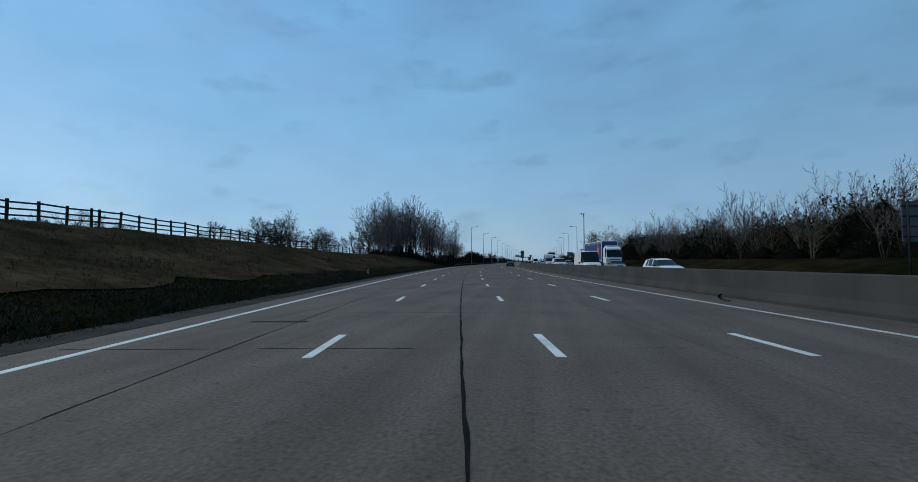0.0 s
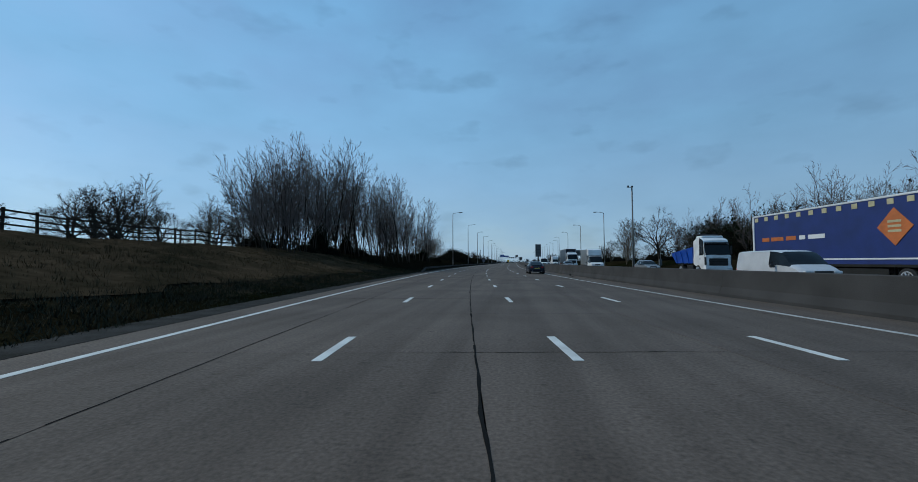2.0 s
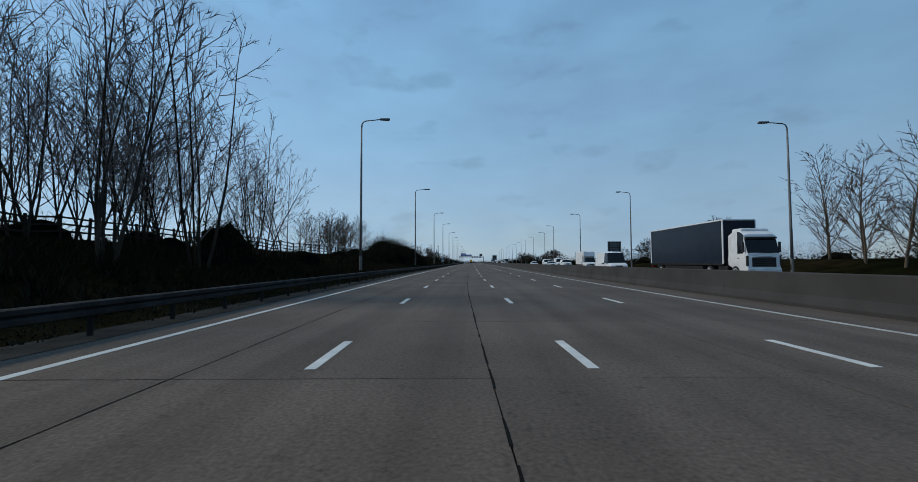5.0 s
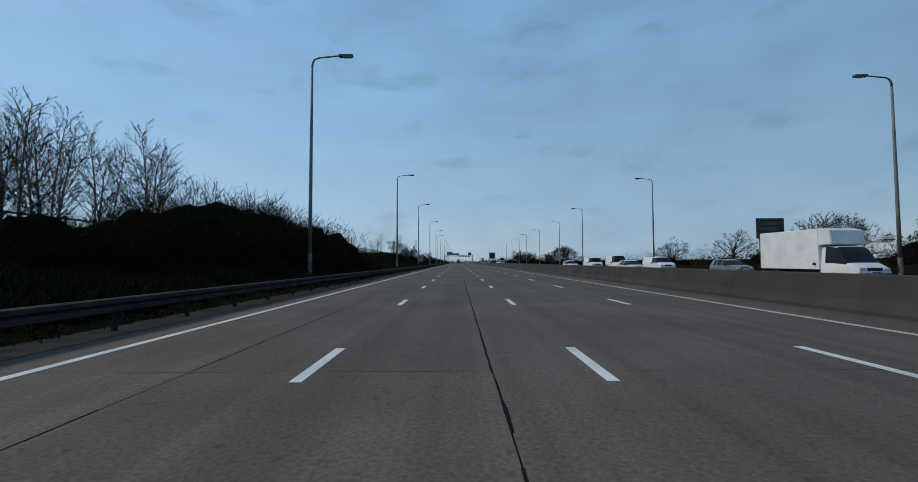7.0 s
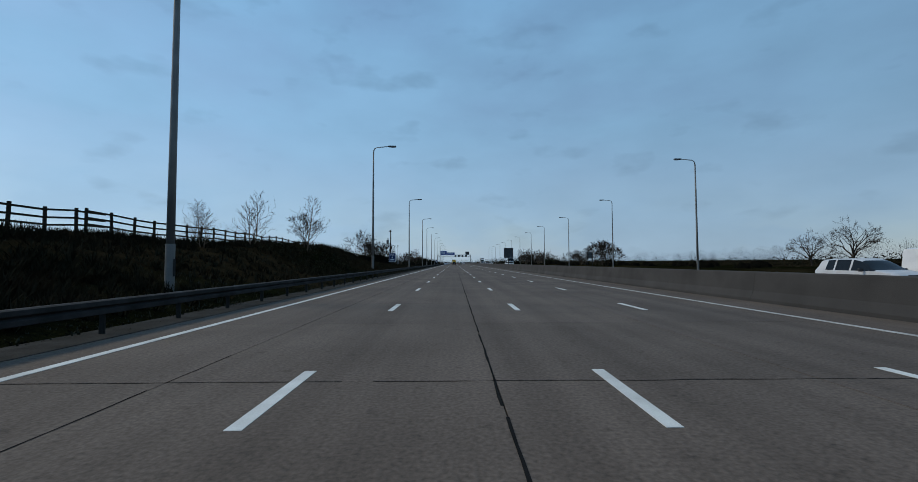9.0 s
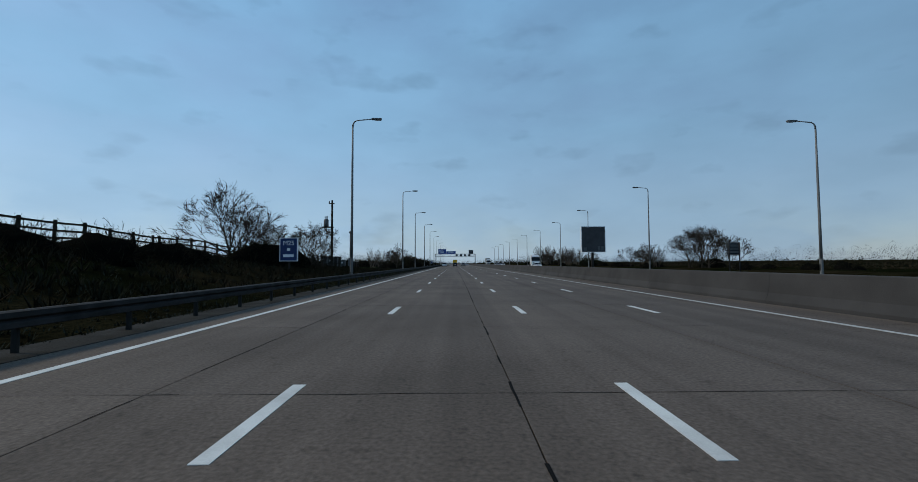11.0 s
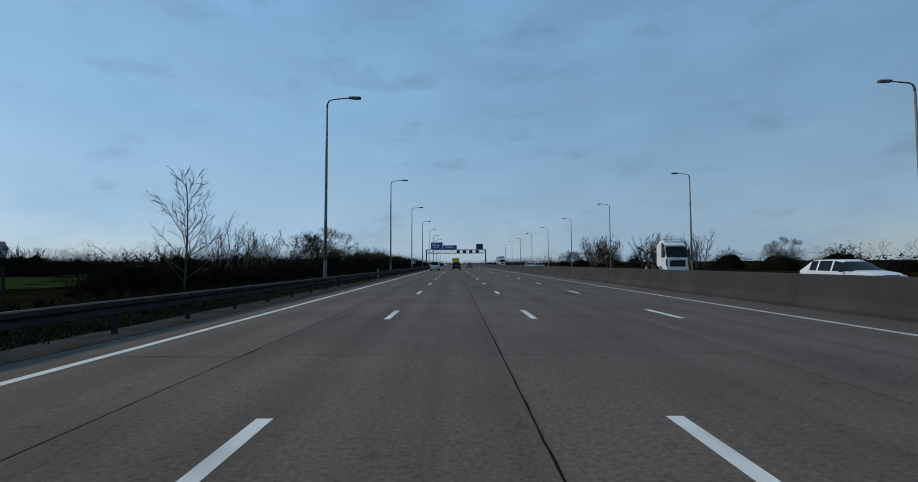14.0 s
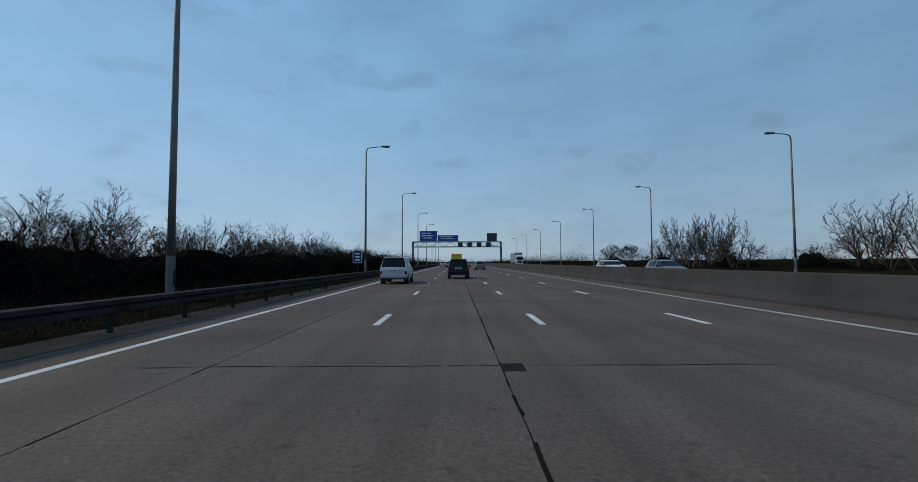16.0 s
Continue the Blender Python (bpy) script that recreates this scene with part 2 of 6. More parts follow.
def ground_material():
    """Rough winter grass: brown and dull green in drifts, dark soil showing through."""
    m = bpy.data.materials.new("verge_and_field")
    m.use_nodes = True
    n, l = m.node_tree.nodes, m.node_tree.links
    bsdf = n["Principled BSDF"]
    bsdf.inputs["Roughness"].default_value = 1.0
    bsdf.inputs["Specular IOR Level"].default_value = 0.0
    tc = n.new("ShaderNodeTexCoord")
    drift, patch, blade = (n.new("ShaderNodeTexNoise") for _ in range(3))
    for node, sc, de in ((drift, 0.045, 5), (patch, 0.5, 6), (blade, 9.0, 5)):
        node.inputs["Scale"].default_value, node.inputs["Detail"].default_value = sc, de
        l.new(tc.outputs["Object"], node.inputs["Vector"])
    r1, r2 = n.new("ShaderNodeValToRGB"), n.new("ShaderNodeValToRGB")
    r1.color_ramp.elements[0].position, r1.color_ramp.elements[1].position = 0.42, 0.60
    r1.color_ramp.elements[0].color, r1.color_ramp.elements[1].color = (0.010, 0.013, 0.006, 1), (0.030, 0.025, 0.015, 1)
    r2.color_ramp.elements[0].position, r2.color_ramp.elements[1].position = 0.30, 0.62
    r2.color_ramp.elements[0].color, r2.color_ramp.elements[1].color = (0.45, 0.42, 0.40, 1), (1.15, 1.1, 1.0, 1)
    l.new(drift.outputs["Fac"], r1.inputs["Fac"])
    l.new(patch.outputs["Fac"], r2.inputs["Fac"])
    mix, mix2 = n.new("ShaderNodeMixRGB"), n.new("ShaderNodeMixRGB")
    mix.blend_type, mix2.blend_type = "MULTIPLY", "MULTIPLY"
    mix.inputs["Fac"].default_value, mix2.inputs["Fac"].default_value = 1.0, 0.7
    l.new(r1.outputs["Color"], mix.inputs["Color1"])
    l.new(r2.outputs["Color"], mix.inputs["Color2"])
    l.new(mix.outputs["Color"], mix2.inputs["Color1"])
    l.new(blade.outputs["Fac"], mix2.inputs["Color2"])
    l.new(mix2.outputs["Color"], bsdf.inputs["Base Color"])
    b = n.new("ShaderNodeBump")
    b.inputs["Strength"].default_value, b.inputs["Distance"].default_value = 0.8, 0.15
    l.new(blade.outputs["Fac"], b.inputs["Height"])
    l.new(b.outputs["Normal"], bsdf.inputs["Normal"])
    return m


M_GROUND = ground_material()


# ---------------------------------------------------------------- building helpers
def mesh_of(bm, name, mat):
    me = bpy.data.meshes.new(name)
    bm.to_mesh(me)
    bm.free()
    for m in (mat if isinstance(mat, (list, tuple)) else [mat]):
        me.materials.append(m)
    return me


def part(name, bm, mat, parent, label="", smooth=False):
    """One bmesh as one mesh object under a thing or a part."""
    me = mesh_of(bm, name, mat)
    if smooth:
        me.polygons.foreach_set("use_smooth", [True] * len(me.polygons))
    ob = new(name, me)
    ob.parent = parent
    return tagged(ob, label) if label else ob


def thing(name, label, category, group="", kind="", m=None):
    e = new(name)
    if m is not None:
        e.matrix_basis = m
    return tagged(e, label, category, group, kind)


def soup(name, verts, faces, mat, smooth=False):
    me = bpy.data.meshes.new(name)
    me.from_pydata(verts, [], faces)
    for m in (mat if isinstance(mat, (list, tuple)) else [mat]):
        me.materials.append(m)
    if smooth:
        me.polygons.foreach_set("use_smooth", [True] * len(me.polygons))
    me.update()
    return me


def box(bm, x0, y0, z0, x1, y1, z1, bevel=0.0, mat=0):
    geo = bmesh.ops.create_cube(bm, size=1.0)
    bmesh.ops.transform(bm, verts=geo["verts"], matrix=Matrix.Translation(((x0 + x1) / 2, (y0 + y1) / 2, (z0 + z1) / 2)) @ Matrix.Diagonal((x1 - x0, y1 - y0, z1 - z0, 1)))
    faces = {f for v in geo["verts"] for f in v.link_faces}
    for f in faces:
        f.material_index = mat
    if bevel:
        edges = list({e for v in geo["verts"] for e in v.link_edges})
        out = bmesh.ops.bevel(bm, geom=edges, offset=bevel, segments=2, affect="EDGES", profile=0.6)
        for f in out["faces"]:
            f.material_index = mat
    return bm


def tube(bm, points, radii, sides=8, caps=True):
    """A tapered round bar along some points."""
    rings, n = [], len(points)
    pts = [Vector(p) for p in points]
    for i, p in enumerate(pts):
        d = (pts[min(i + 1, n - 1)] - pts[max(i - 1, 0)]).normalized()
        ref = Vector((1, 0, 0)) if abs(d.x) < 0.8 else Vector((0, 1, 0))
        e1 = d.cross(ref).normalized()
        e2 = d.cross(e1)
        rings.append([bm.verts.new(p + radii[i] * (math.cos(k * math.tau / sides) * e1 + math.sin(k * math.tau / sides) * e2)) for k in range(sides)])
    for r0, r1 in zip(rings, rings[1:]):
        for k in range(sides):
            bm.faces.new((r0[k], r0[(k + 1) % sides], r1[(k + 1) % sides], r1[k]))
    if caps:
        bm.faces.new(rings[0])
        bm.faces.new(list(reversed(rings[-1])))
    bmesh.ops.recalc_face_normals(bm, faces=bm.faces)
    return bm


def sweep(profile, s0, s1, step, closed=True):
    """Vertices and faces of a cross-section (u, z) swept along the road, with its ends closed."""
    count = max(1, round((s1 - s0) / step))
    verts, faces, k = [], [], len(profile)
    for i in range(count + 1):
        s = s0 + (s1 - s0) * i / count
        verts += [tuple(at(s, u, z)) for u, z in profile]
    for i in range(count):
        for j in range(k if closed else k - 1):
            a, b = i * k + j, i * k + (j + 1) % k
            faces.append((a, a + k, b + k, b))
    if closed:
        faces.append(tuple(range(k)))
        faces.append(tuple(reversed(range(count * k, count * k + k))))
    return verts, faces


def swept(name, profile, s0, s1, step, mat, parent=None, smooth=False):
    ob = new(name, soup(name, *sweep(profile, s0, s1, step), mat, smooth))
    if parent:
        ob.parent = parent
    return ob


# ---------------------------------------------------------------- ground
EDGE_L, EDGE_R = -3.55, 10.3           # the solid edge lines
RAIL_U, WALL_U = -5.0, 12.35           # the steel rail on the verge and the concrete wall between the carriageways
FAR_EDGE = 31.5                        # far edge of the opposite carriageway
CREST_S = [-200, 0, 40, 75, 110, 160, 200, 240, 285, 320, 350, 395, 430, 600, 4000]
CREST_Z = [4.0, 4.0, 3.7, 3.0, 2.9, 2.7, 2.6, 2.8, 3.0, 2.4, 1.4, 0.1, 0.1, 0.3, 0.3]


def crest_u(s):
    return float(np.interp(s, [60, 160, 300], [-22.5, -19.0, -17.5]))


RIGHT_S = [-200, 0, 200, 240, 320, 4000]
RIGHT_Z = [1.6, 1.6, 1.5, 0.8, 0.4, 0.3]


def ground_z(s, u):
    if u < -5.4:
        crest = crest_u(s)
        k = min(1.0, (-5.4 - u) / (-5.4 - crest))
        k = k * k * (3 - 2 * k) * 0.45 + k * 0.55
        z = -0.02 + float(np.interp(s, CREST_S, CREST_Z)) * k
        if u < crest:
            z += min(6.0, (crest - u) * 0.012)
        z += 1.5 * math.exp(-((s - 294) / 12) ** 2 - ((u + 12.5) / 3.5) ** 2)
    elif u > FAR_EDGE + 1:
        k = min(1.0, (u - FAR_EDGE - 1) / 9.0)
        z = -0.05 + float(np.interp(s, RIGHT_S, RIGHT_Z)) * k * k * (3 - 2 * k) + min(4.0, max(0.0, u - 45) * 0.008)
    else:
        return -0.12 if u > -4.7 else -0.05
    rough = min(1.0, max(0.0, abs(u - 13) - 20) / 4)
    return z + rough * 0.22 * noise.noise(Vector((s * 0.22, u * 0.25, 3.0))) + 0.12 * rough * noise.noise(Vector((s * 0.9, u * 0.9, 7.0)))


def build_ground():
    us = [-420, -300, -220, -160, -120, -95, -75, -60, -50, -42, -36] + [-32 + 0.9 * i for i in range(30)] + [-5.4, -4.7, -4.4, 12, 31, 32.5] + \
         [34 + 1.2 * i for i in range(12)] + [50, 54, 60, 68, 78, 90, 110, 140, 180, 240, 320, 420]
    ss = [-240, -160, -100, -60] + [-30 + 1.5 * i for i in range(330)] + [470, 480, 495, 515, 540, 580, 640, 720, 850, 1000, 1200, 1500, 1900, 2400, 3000]
    verts = [tuple(at(s, u, ground_z(s, u))) for s in ss for u in us]
    k = len(us)
    faces = [(i * k + j, i * k + j + 1, (i + 1) * k + j + 1, (i + 1) * k + j) for i in range(len(ss) - 1) for j in range(k - 1)]
    # the far country, joined on as a wide skirt just below
    n = len(verts)
    verts += [(-4000, -1500, -1.0), (4000, -1500, -1.0), (4000, 4800, -1.0), (-4000, 4800, -1.0)]
    faces.append((n, n + 1, n + 2, n + 3))
    tagged(new("ground", soup("ground", verts, faces, M_GROUND, smooth=True)), "rough brown and green winter grass on banks and fields", "ground", kind="structure")


build_ground()
field_rows = [(s, [(u, ground_z(s, u) + 0.05) for u in (-20, -26, -34, -45, -60, -80, -104)]) for s in range(362, 561, 6)]
fv = [tuple(at(s, u, z)) for s, row in field_rows for u, z in row]
ff = [(i * 7 + j, i * 7 + j + 1, (i + 1) * 7 + j + 1, (i + 1) * 7 + j) for i in range(len(field_rows) - 1) for j in range(6)]
tagged(new("field", soup("field", fv, ff, M_FIELD, smooth=True)), "short green grass field behind the fence", "field", kind="structure")

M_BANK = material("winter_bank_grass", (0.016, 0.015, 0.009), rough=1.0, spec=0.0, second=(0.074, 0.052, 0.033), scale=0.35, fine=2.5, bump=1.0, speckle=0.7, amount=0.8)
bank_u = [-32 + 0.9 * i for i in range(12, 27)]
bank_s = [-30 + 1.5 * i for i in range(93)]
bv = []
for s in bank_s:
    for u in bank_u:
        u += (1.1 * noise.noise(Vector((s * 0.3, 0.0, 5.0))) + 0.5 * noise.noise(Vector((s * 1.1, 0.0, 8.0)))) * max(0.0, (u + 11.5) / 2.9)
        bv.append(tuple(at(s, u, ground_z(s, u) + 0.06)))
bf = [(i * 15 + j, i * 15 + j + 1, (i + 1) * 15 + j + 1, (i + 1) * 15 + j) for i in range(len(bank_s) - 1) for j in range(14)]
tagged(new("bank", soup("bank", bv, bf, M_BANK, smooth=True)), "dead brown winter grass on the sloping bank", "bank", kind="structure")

# ---------------------------------------------------------------- carriageways
road = tagged(new("road", soup("road", *sweep([(-4.55, -0.06), (-4.55, -0.30), (12.2, -0.30), (12.2, -0.06)], -120, 900, 4), M_JOINT)),
              "grey-brown old concrete carriageway with dark sealed joints", "road", kind="structure")
far_road = tagged(new("road", soup("road", *sweep([(12.9, 0.0), (12.9, -0.3), (FAR_EDGE, -0.3), (FAR_EDGE, 0.0)], -120, 900, 4), M_SLAB)),
                  "grey concrete opposite carriageway behind the central wall", "road", kind="structure")
edge_strip = swept("edge_strip", [(-4.55, 0.002), (-4.55, -0.14), (-5.75, -0.14), (-5.62, -0.005), (-5.25, 0.012), (-4.9, 0.006)], -120, 900, 3, M_STRIP)
tagged(edge_strip, "dark gritty strip along the carriageway edge and under the rail", "road edge", kind="structure")

for name, u0, u1 in (("edge_line", EDGE_L - 0.08, EDGE_L + 0.08), ("edge_line", EDGE_R - 0.08, EDGE_R + 0.08)):
    tagged(swept(name, [(u0, 0.004), (u0, -0.01), (u1, -0.01), (u1, 0.004)], -120, 900, 3, M_PAINT if u0 < 0 else M_PAINT_WORN, road), "solid white edge line")


def plank(name, s0, s1, u0, u1, z0, z1, mat, parent):
    """A flat piece of the road between two stations."""
    v = [tuple(at(s, u, z)) for z in (z0, z1) for s, u in ((s0, u0), (s0, u1), (s1, u1), (s1, u0))]
    f = [(3, 2, 1, 0), (4, 5, 6, 7), (0, 1, 5, 4), (1, 2, 6, 5), (2, 3, 7, 6), (3, 0, 4, 7)]
    ob = new(name, soup(name, v, f, mat))
    ob.parent = parent
    return ob


DASH = 6.42                            # station of one dash's near end; they repeat every 9 m and are 2 m long
for lane in range(3):
    for k in range(-4, 75):
        s, u = DASH + 9 * k, 3.65 * lane
        plank("lane_dash", s, s + 2.0, u - 0.075, u + 0.075, -0.01, 0.004, M_PAINT, road)
for lane in range(1, 4):
    for k in range(0, 60):
        s, u = DASH + 9 * k + 3, 14.2 + 3.65 * lane
        plank("lane_dash", s, s + 2.0, u - 0.06, u + 0.06, -0.01, 0.004, M_PAINT_WORN, far_road)


# ---------------------------------------------------------------- central wall
WALL_PROFILE = [(-0.28, -0.1), (0.28, -0.1), (0.28, 0.10), (0.17, 0.36), (0.09, 0.99), (0.06, 1.02), (-0.06, 1.02), (-0.09, 0.99), (-0.17, 0.36), (-0.28, 0.10)]
central_wall = thing("central_wall", "long grey stepped concrete wall between the carriageways", "barrier", kind="structure")
for k in range(-10, 85):
    s = 9.0 * k
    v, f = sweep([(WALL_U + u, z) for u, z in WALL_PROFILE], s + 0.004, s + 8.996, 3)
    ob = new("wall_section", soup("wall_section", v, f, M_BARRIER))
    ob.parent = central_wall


# ---------------------------------------------------------------- steel rail on the left verge
RAIL_START = 112.5
safety_fence = thing("safety_fence", "dull galvanised steel safety rail on short posts", "crash barrier", kind="structure")
beam = [(0.00, 0.68), (0.10, 0.68), (0.16, 0.66), (0.16, 0.58), (0.09, 0.54), (0.16, 0.50), (0.16, 0.42), (0.10, 0.40), (0.0, 0.40), (0.0, 0.43), (0.09, 0.44), (0.10, 0.49), (0.03, 0.54), (0.10, 0.59), (0.09, 0.65), (0.0, 0.655)]
for k in range(0, 160):
    s = RAIL_START + 4.8 * k
    drop = 0.55 if k == 0 else 0.0
    v, f = sweep([(RAIL_U + u, z) for u, z in beam], s, s + 4.81, 2.4)
    if drop:
        p0 = at(s, RAIL_U)
        v = [(x, y, z - drop * max(0.0, 1 - (Vector((x, y, 0)) - Vector((p0.x, p0.y, 0))).length / 4.8)) for x, y, z in v]
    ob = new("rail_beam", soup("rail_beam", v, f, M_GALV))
    ob.parent = safety_fence
bm = bmesh.new()
box(bm, -0.05, -0.025, -0.3, 0.05, 0.025, 0.60, 0.006)
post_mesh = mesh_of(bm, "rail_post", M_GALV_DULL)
for k in range(1, 260):
    s = RAIL_START + 2.4 * k + 0.4
    ob = new("rail_post", post_mesh)
    ob.parent = safety_fence
    ob.matrix_basis = facing(s, RAIL_U - 0.05, 0)


# ---------------------------------------------------------------- street lamps
def build_lamp(m, group, label, height=14.8, reach=2.6):
    """A tall tapered column with a bent arm along +x and a flat lantern."""
    e = thing("street_lamp", label, "street lamp", group, m=m)
    bm = bmesh.new()
    tube(bm, [(0, 0, -0.3), (0, 0, 1.6)], [0.15, 0.15], 12)
    part("base", bm, M_LAMP_METAL, e, smooth=False)
    bm = bmesh.new()
    box(bm, 0.148, -0.06, 0.5, 0.158, 0.06, 1.1, 0.004)
    part("inspection_door", bm, M_GALV_DULL, e)
    bm = bmesh.new()
    tube(bm, [(0, 0, 1.55), (0, 0, 5), (0, 0, 10), (0, 0, height - 0.7)], [0.135, 0.12, 0.10, 0.078], 12)
    part("column", bm, M_LAMP_METAL, e, smooth=True)
    bm = bmesh.new()
    pts = [(0, 0, height - 0.75), (0.03, 0, height - 0.45), (0.16, 0, height - 0.2), (0.42, 0, height - 0.08), (reach - 0.7, 0, height + 0.06)]
    tube(bm, pts, [0.078, 0.072, 0.062, 0.055, 0.05], 10)
    part("arm", bm, M_LAMP_METAL, e, smooth=True)
    bm = bmesh.new()
    box(bm, reach - 0.8, -0.16, height - 0.03, reach + 0.15, 0.16, height + 0.14, 0.05)
    lantern = part("lantern", bm, M_LAMP_HEAD, e, "dark flat lantern casing")
    bm = bmesh.new()
    box(bm, reach - 0.5, -0.12, height - 0.07, reach + 0.08, 0.12, height - 0.031, 0.015)
    part("bowl", bm, M_LENS, lantern)
    return e


LEFT_LAMPS = [178, 219.5, 261, 299, 342, 383, 418, 454, 489, 524, 560, 596, 632, 668, 704]
RIGHT_LAMPS = [179, 222, 262, 303, 342, 379, 415, 449, 484, 518, 552, 588, 624, 660, 696]
lamp_l = build_lamp(facing(LEFT_LAMPS[0], -7.9, ground_z(LEFT_LAMPS[0], -7.9)), "lamps along the near verge", "tall grey steel street lamp on the near verge")
for s in LEFT_LAMPS[1:]:
    u = -7.9 if s < 400 else -8.7
    copy_thing(lamp_l, facing(s, u, min(0.6, ground_z(s, u))))
lamp_r = build_lamp(facing(RIGHT_LAMPS[0], 33.5, 0.0, 180), "lamps along the far verge", "tall grey steel street lamp beyond the opposite carriageway")
for s in RIGHT_LAMPS[1:]:
    u = 33.5 if s < 320 else 36.5 if s < 440 else 37.4
    copy_thing(lamp_r, facing(s, u, max(0.0, ground_z(s, u)) - 0.05, 180))
# ---------------------------------------------------------------- bare trees
class Bare:
    """Collects the meshes of a bare tree: thick wood as bars with sides, thin shoots as ribbons."""

    def __init__(self, rng, fine):
        self.rng, self.fine, self.wood, self.twig = rng, fine, ([], []), ([], [])

    def turned(self, d, tilt, a=None):
        a = self.rng.uniform(0, math.tau) if a is None else a
        ref = Vector((1, 0, 0)) if abs(d.x) < 0.8 else Vector((0, 1, 0))
        e1 = d.cross(ref).normalized()
        e2 = d.cross(e1)
        return (d * math.cos(tilt) + (e1 * math.cos(a) + e2 * math.sin(a)) * math.sin(tilt)).normalized()

    def piece(self, p, q, r0, r1, tip=False):
        rng = self.rng
        d = (q - p).normalized()
        if r0 > 0.026:
            v, f = self.wood
            sides = 7 if r0 > 0.10 else 5 if r0 > 0.05 else 3
            ref = Vector((1, 0, 0)) if abs(d.x) < 0.8 else Vector((0, 1, 0))
            e1 = d.cross(ref).normalized()
            e2 = d.cross(e1)
            b = len(v)
            for c, r in ((p, r0), (q, r1)):
                v.extend(tuple(c + r * (math.cos(k * math.tau / sides) * e1 + math.sin(k * math.tau / sides) * e2)) for k in range(sides))
            f.extend((b + k, b + (k + 1) % sides, b + sides + (k + 1) % sides, b + sides + k) for k in range(sides))
            return
        v, f = self.twig
        w = d.cross(Vector((rng.uniform(-1, 1), rng.uniform(-1, 1), rng.uniform(-0.4, 0.4)))).normalized()
        r0, r1 = max(r0, self.fine), max(r1, self.fine * 0.5)
        b = len(v)
        if tip:
            v.extend((tuple(p - w * r0), tuple(p + w * r0), tuple(q)))
            f.append((b, b + 1, b + 2))
            return
        v.extend((tuple(p - w * r0), tuple(p + w * r0), tuple(q + w * r1), tuple(q - w * r1)))
        f.append((b, b + 1, b + 2, b + 3))

    def limb(self, p, d, length, r0, r1, steps, crook, rise):
        """A crooked, tapering branch. Returns its points, directions and radii."""
        rng, out = self.rng, [(p, d, r0)]
        for i in range(steps):
            d = (d + Vector((rng.uniform(-crook, crook), rng.uniform(-crook, crook), rng.uniform(-crook, crook) * 0.6 + rise))).normalized()
            q = p + d * (length / steps)
            r = r0 + (r1 - r0) * (i + 1) / steps
            self.piece(p, q, out[-1][2], r, i == steps - 1 and r <= self.fine)
            p = q
            out.append((p, d, r))
        return out

    def along(self, path, g):
        k = min(len(path) - 2, int(g * (len(path) - 1)))
        x = g * (len(path) - 1) - k
        return path[k][0].lerp(path[k + 1][0], x), path[k][1], path[k][2] + (path[k + 1][2] - path[k][2]) * x

    def done(self, height):
        top = max(v[2] for v in self.twig[0])
        k = height / top
        return tuple(([(x * k, y * k, z * k) for x, y, z in v], f) for v, f in (self.wood, self.twig))


def leader_tree(rng, height, stems=2, clear=0.15, spread=0.28, tilt=(0.3, 0.75), boughs=22, trunk=0.09, fine=0.012, lean=0.12, subs=6, rise=0.10):
    """A slender tree whose stems run up to the top, with side boughs that bend upwards and carry fine twigs."""
    b = Bare(rng, fine)
    for k in range(stems):
        a = math.tau * (k + rng.random()) / stems
        h = height * (1.0 if k == 0 else rng.uniform(0.72, 0.98))
        d = Vector((math.cos(a) * lean * rng.random(), math.sin(a) * lean * rng.random(), 1)).normalized()
        stem = b.limb(Vector((math.cos(a) * 0.25 * (stems > 1), math.sin(a) * 0.25 * (stems > 1), -0.3)), d, h, trunk * rng.uniform(0.75, 1.1), fine, 9, 0.07, 0.03)
        for i in range(boughs):
            f = clear + (0.98 - clear) * (i + rng.random()) / boughs
            p, d, r = b.along(stem, f)
            length = height * (spread * (1 - f) ** 0.65 * rng.uniform(0.55, 1.15) + 0.05)
            bough = b.limb(p, b.turned(d, rng.uniform(*tilt), i * 2.4 + rng.uniform(-0.5, 0.5)), length, max(fine * 1.3, r * 0.5), fine, 4, 0.12, rise)
            for j in range(subs):
                g = 0.15 + 0.83 * (j + rng.random()) / subs
                p, d, r = b.along(bough, g)
                q = b.limb(p, b.turned(d, rng.uniform(0.35, 0.85)), length * rng.uniform(0.25, 0.5) * (1.15 - 0.5 * g), fine * 1.1, fine * 0.8, 2, 0.12, rise)
                for _ in range(3):
                    p, d, r = b.along(q, rng.uniform(0.1, 0.95))
                    b.limb(p, b.turned(d, rng.uniform(0.3, 0.8)), length * rng.uniform(0.10, 0.24), fine * 0.8, fine * 0.4, 1, 0.1, rise)
    return b.done(height)


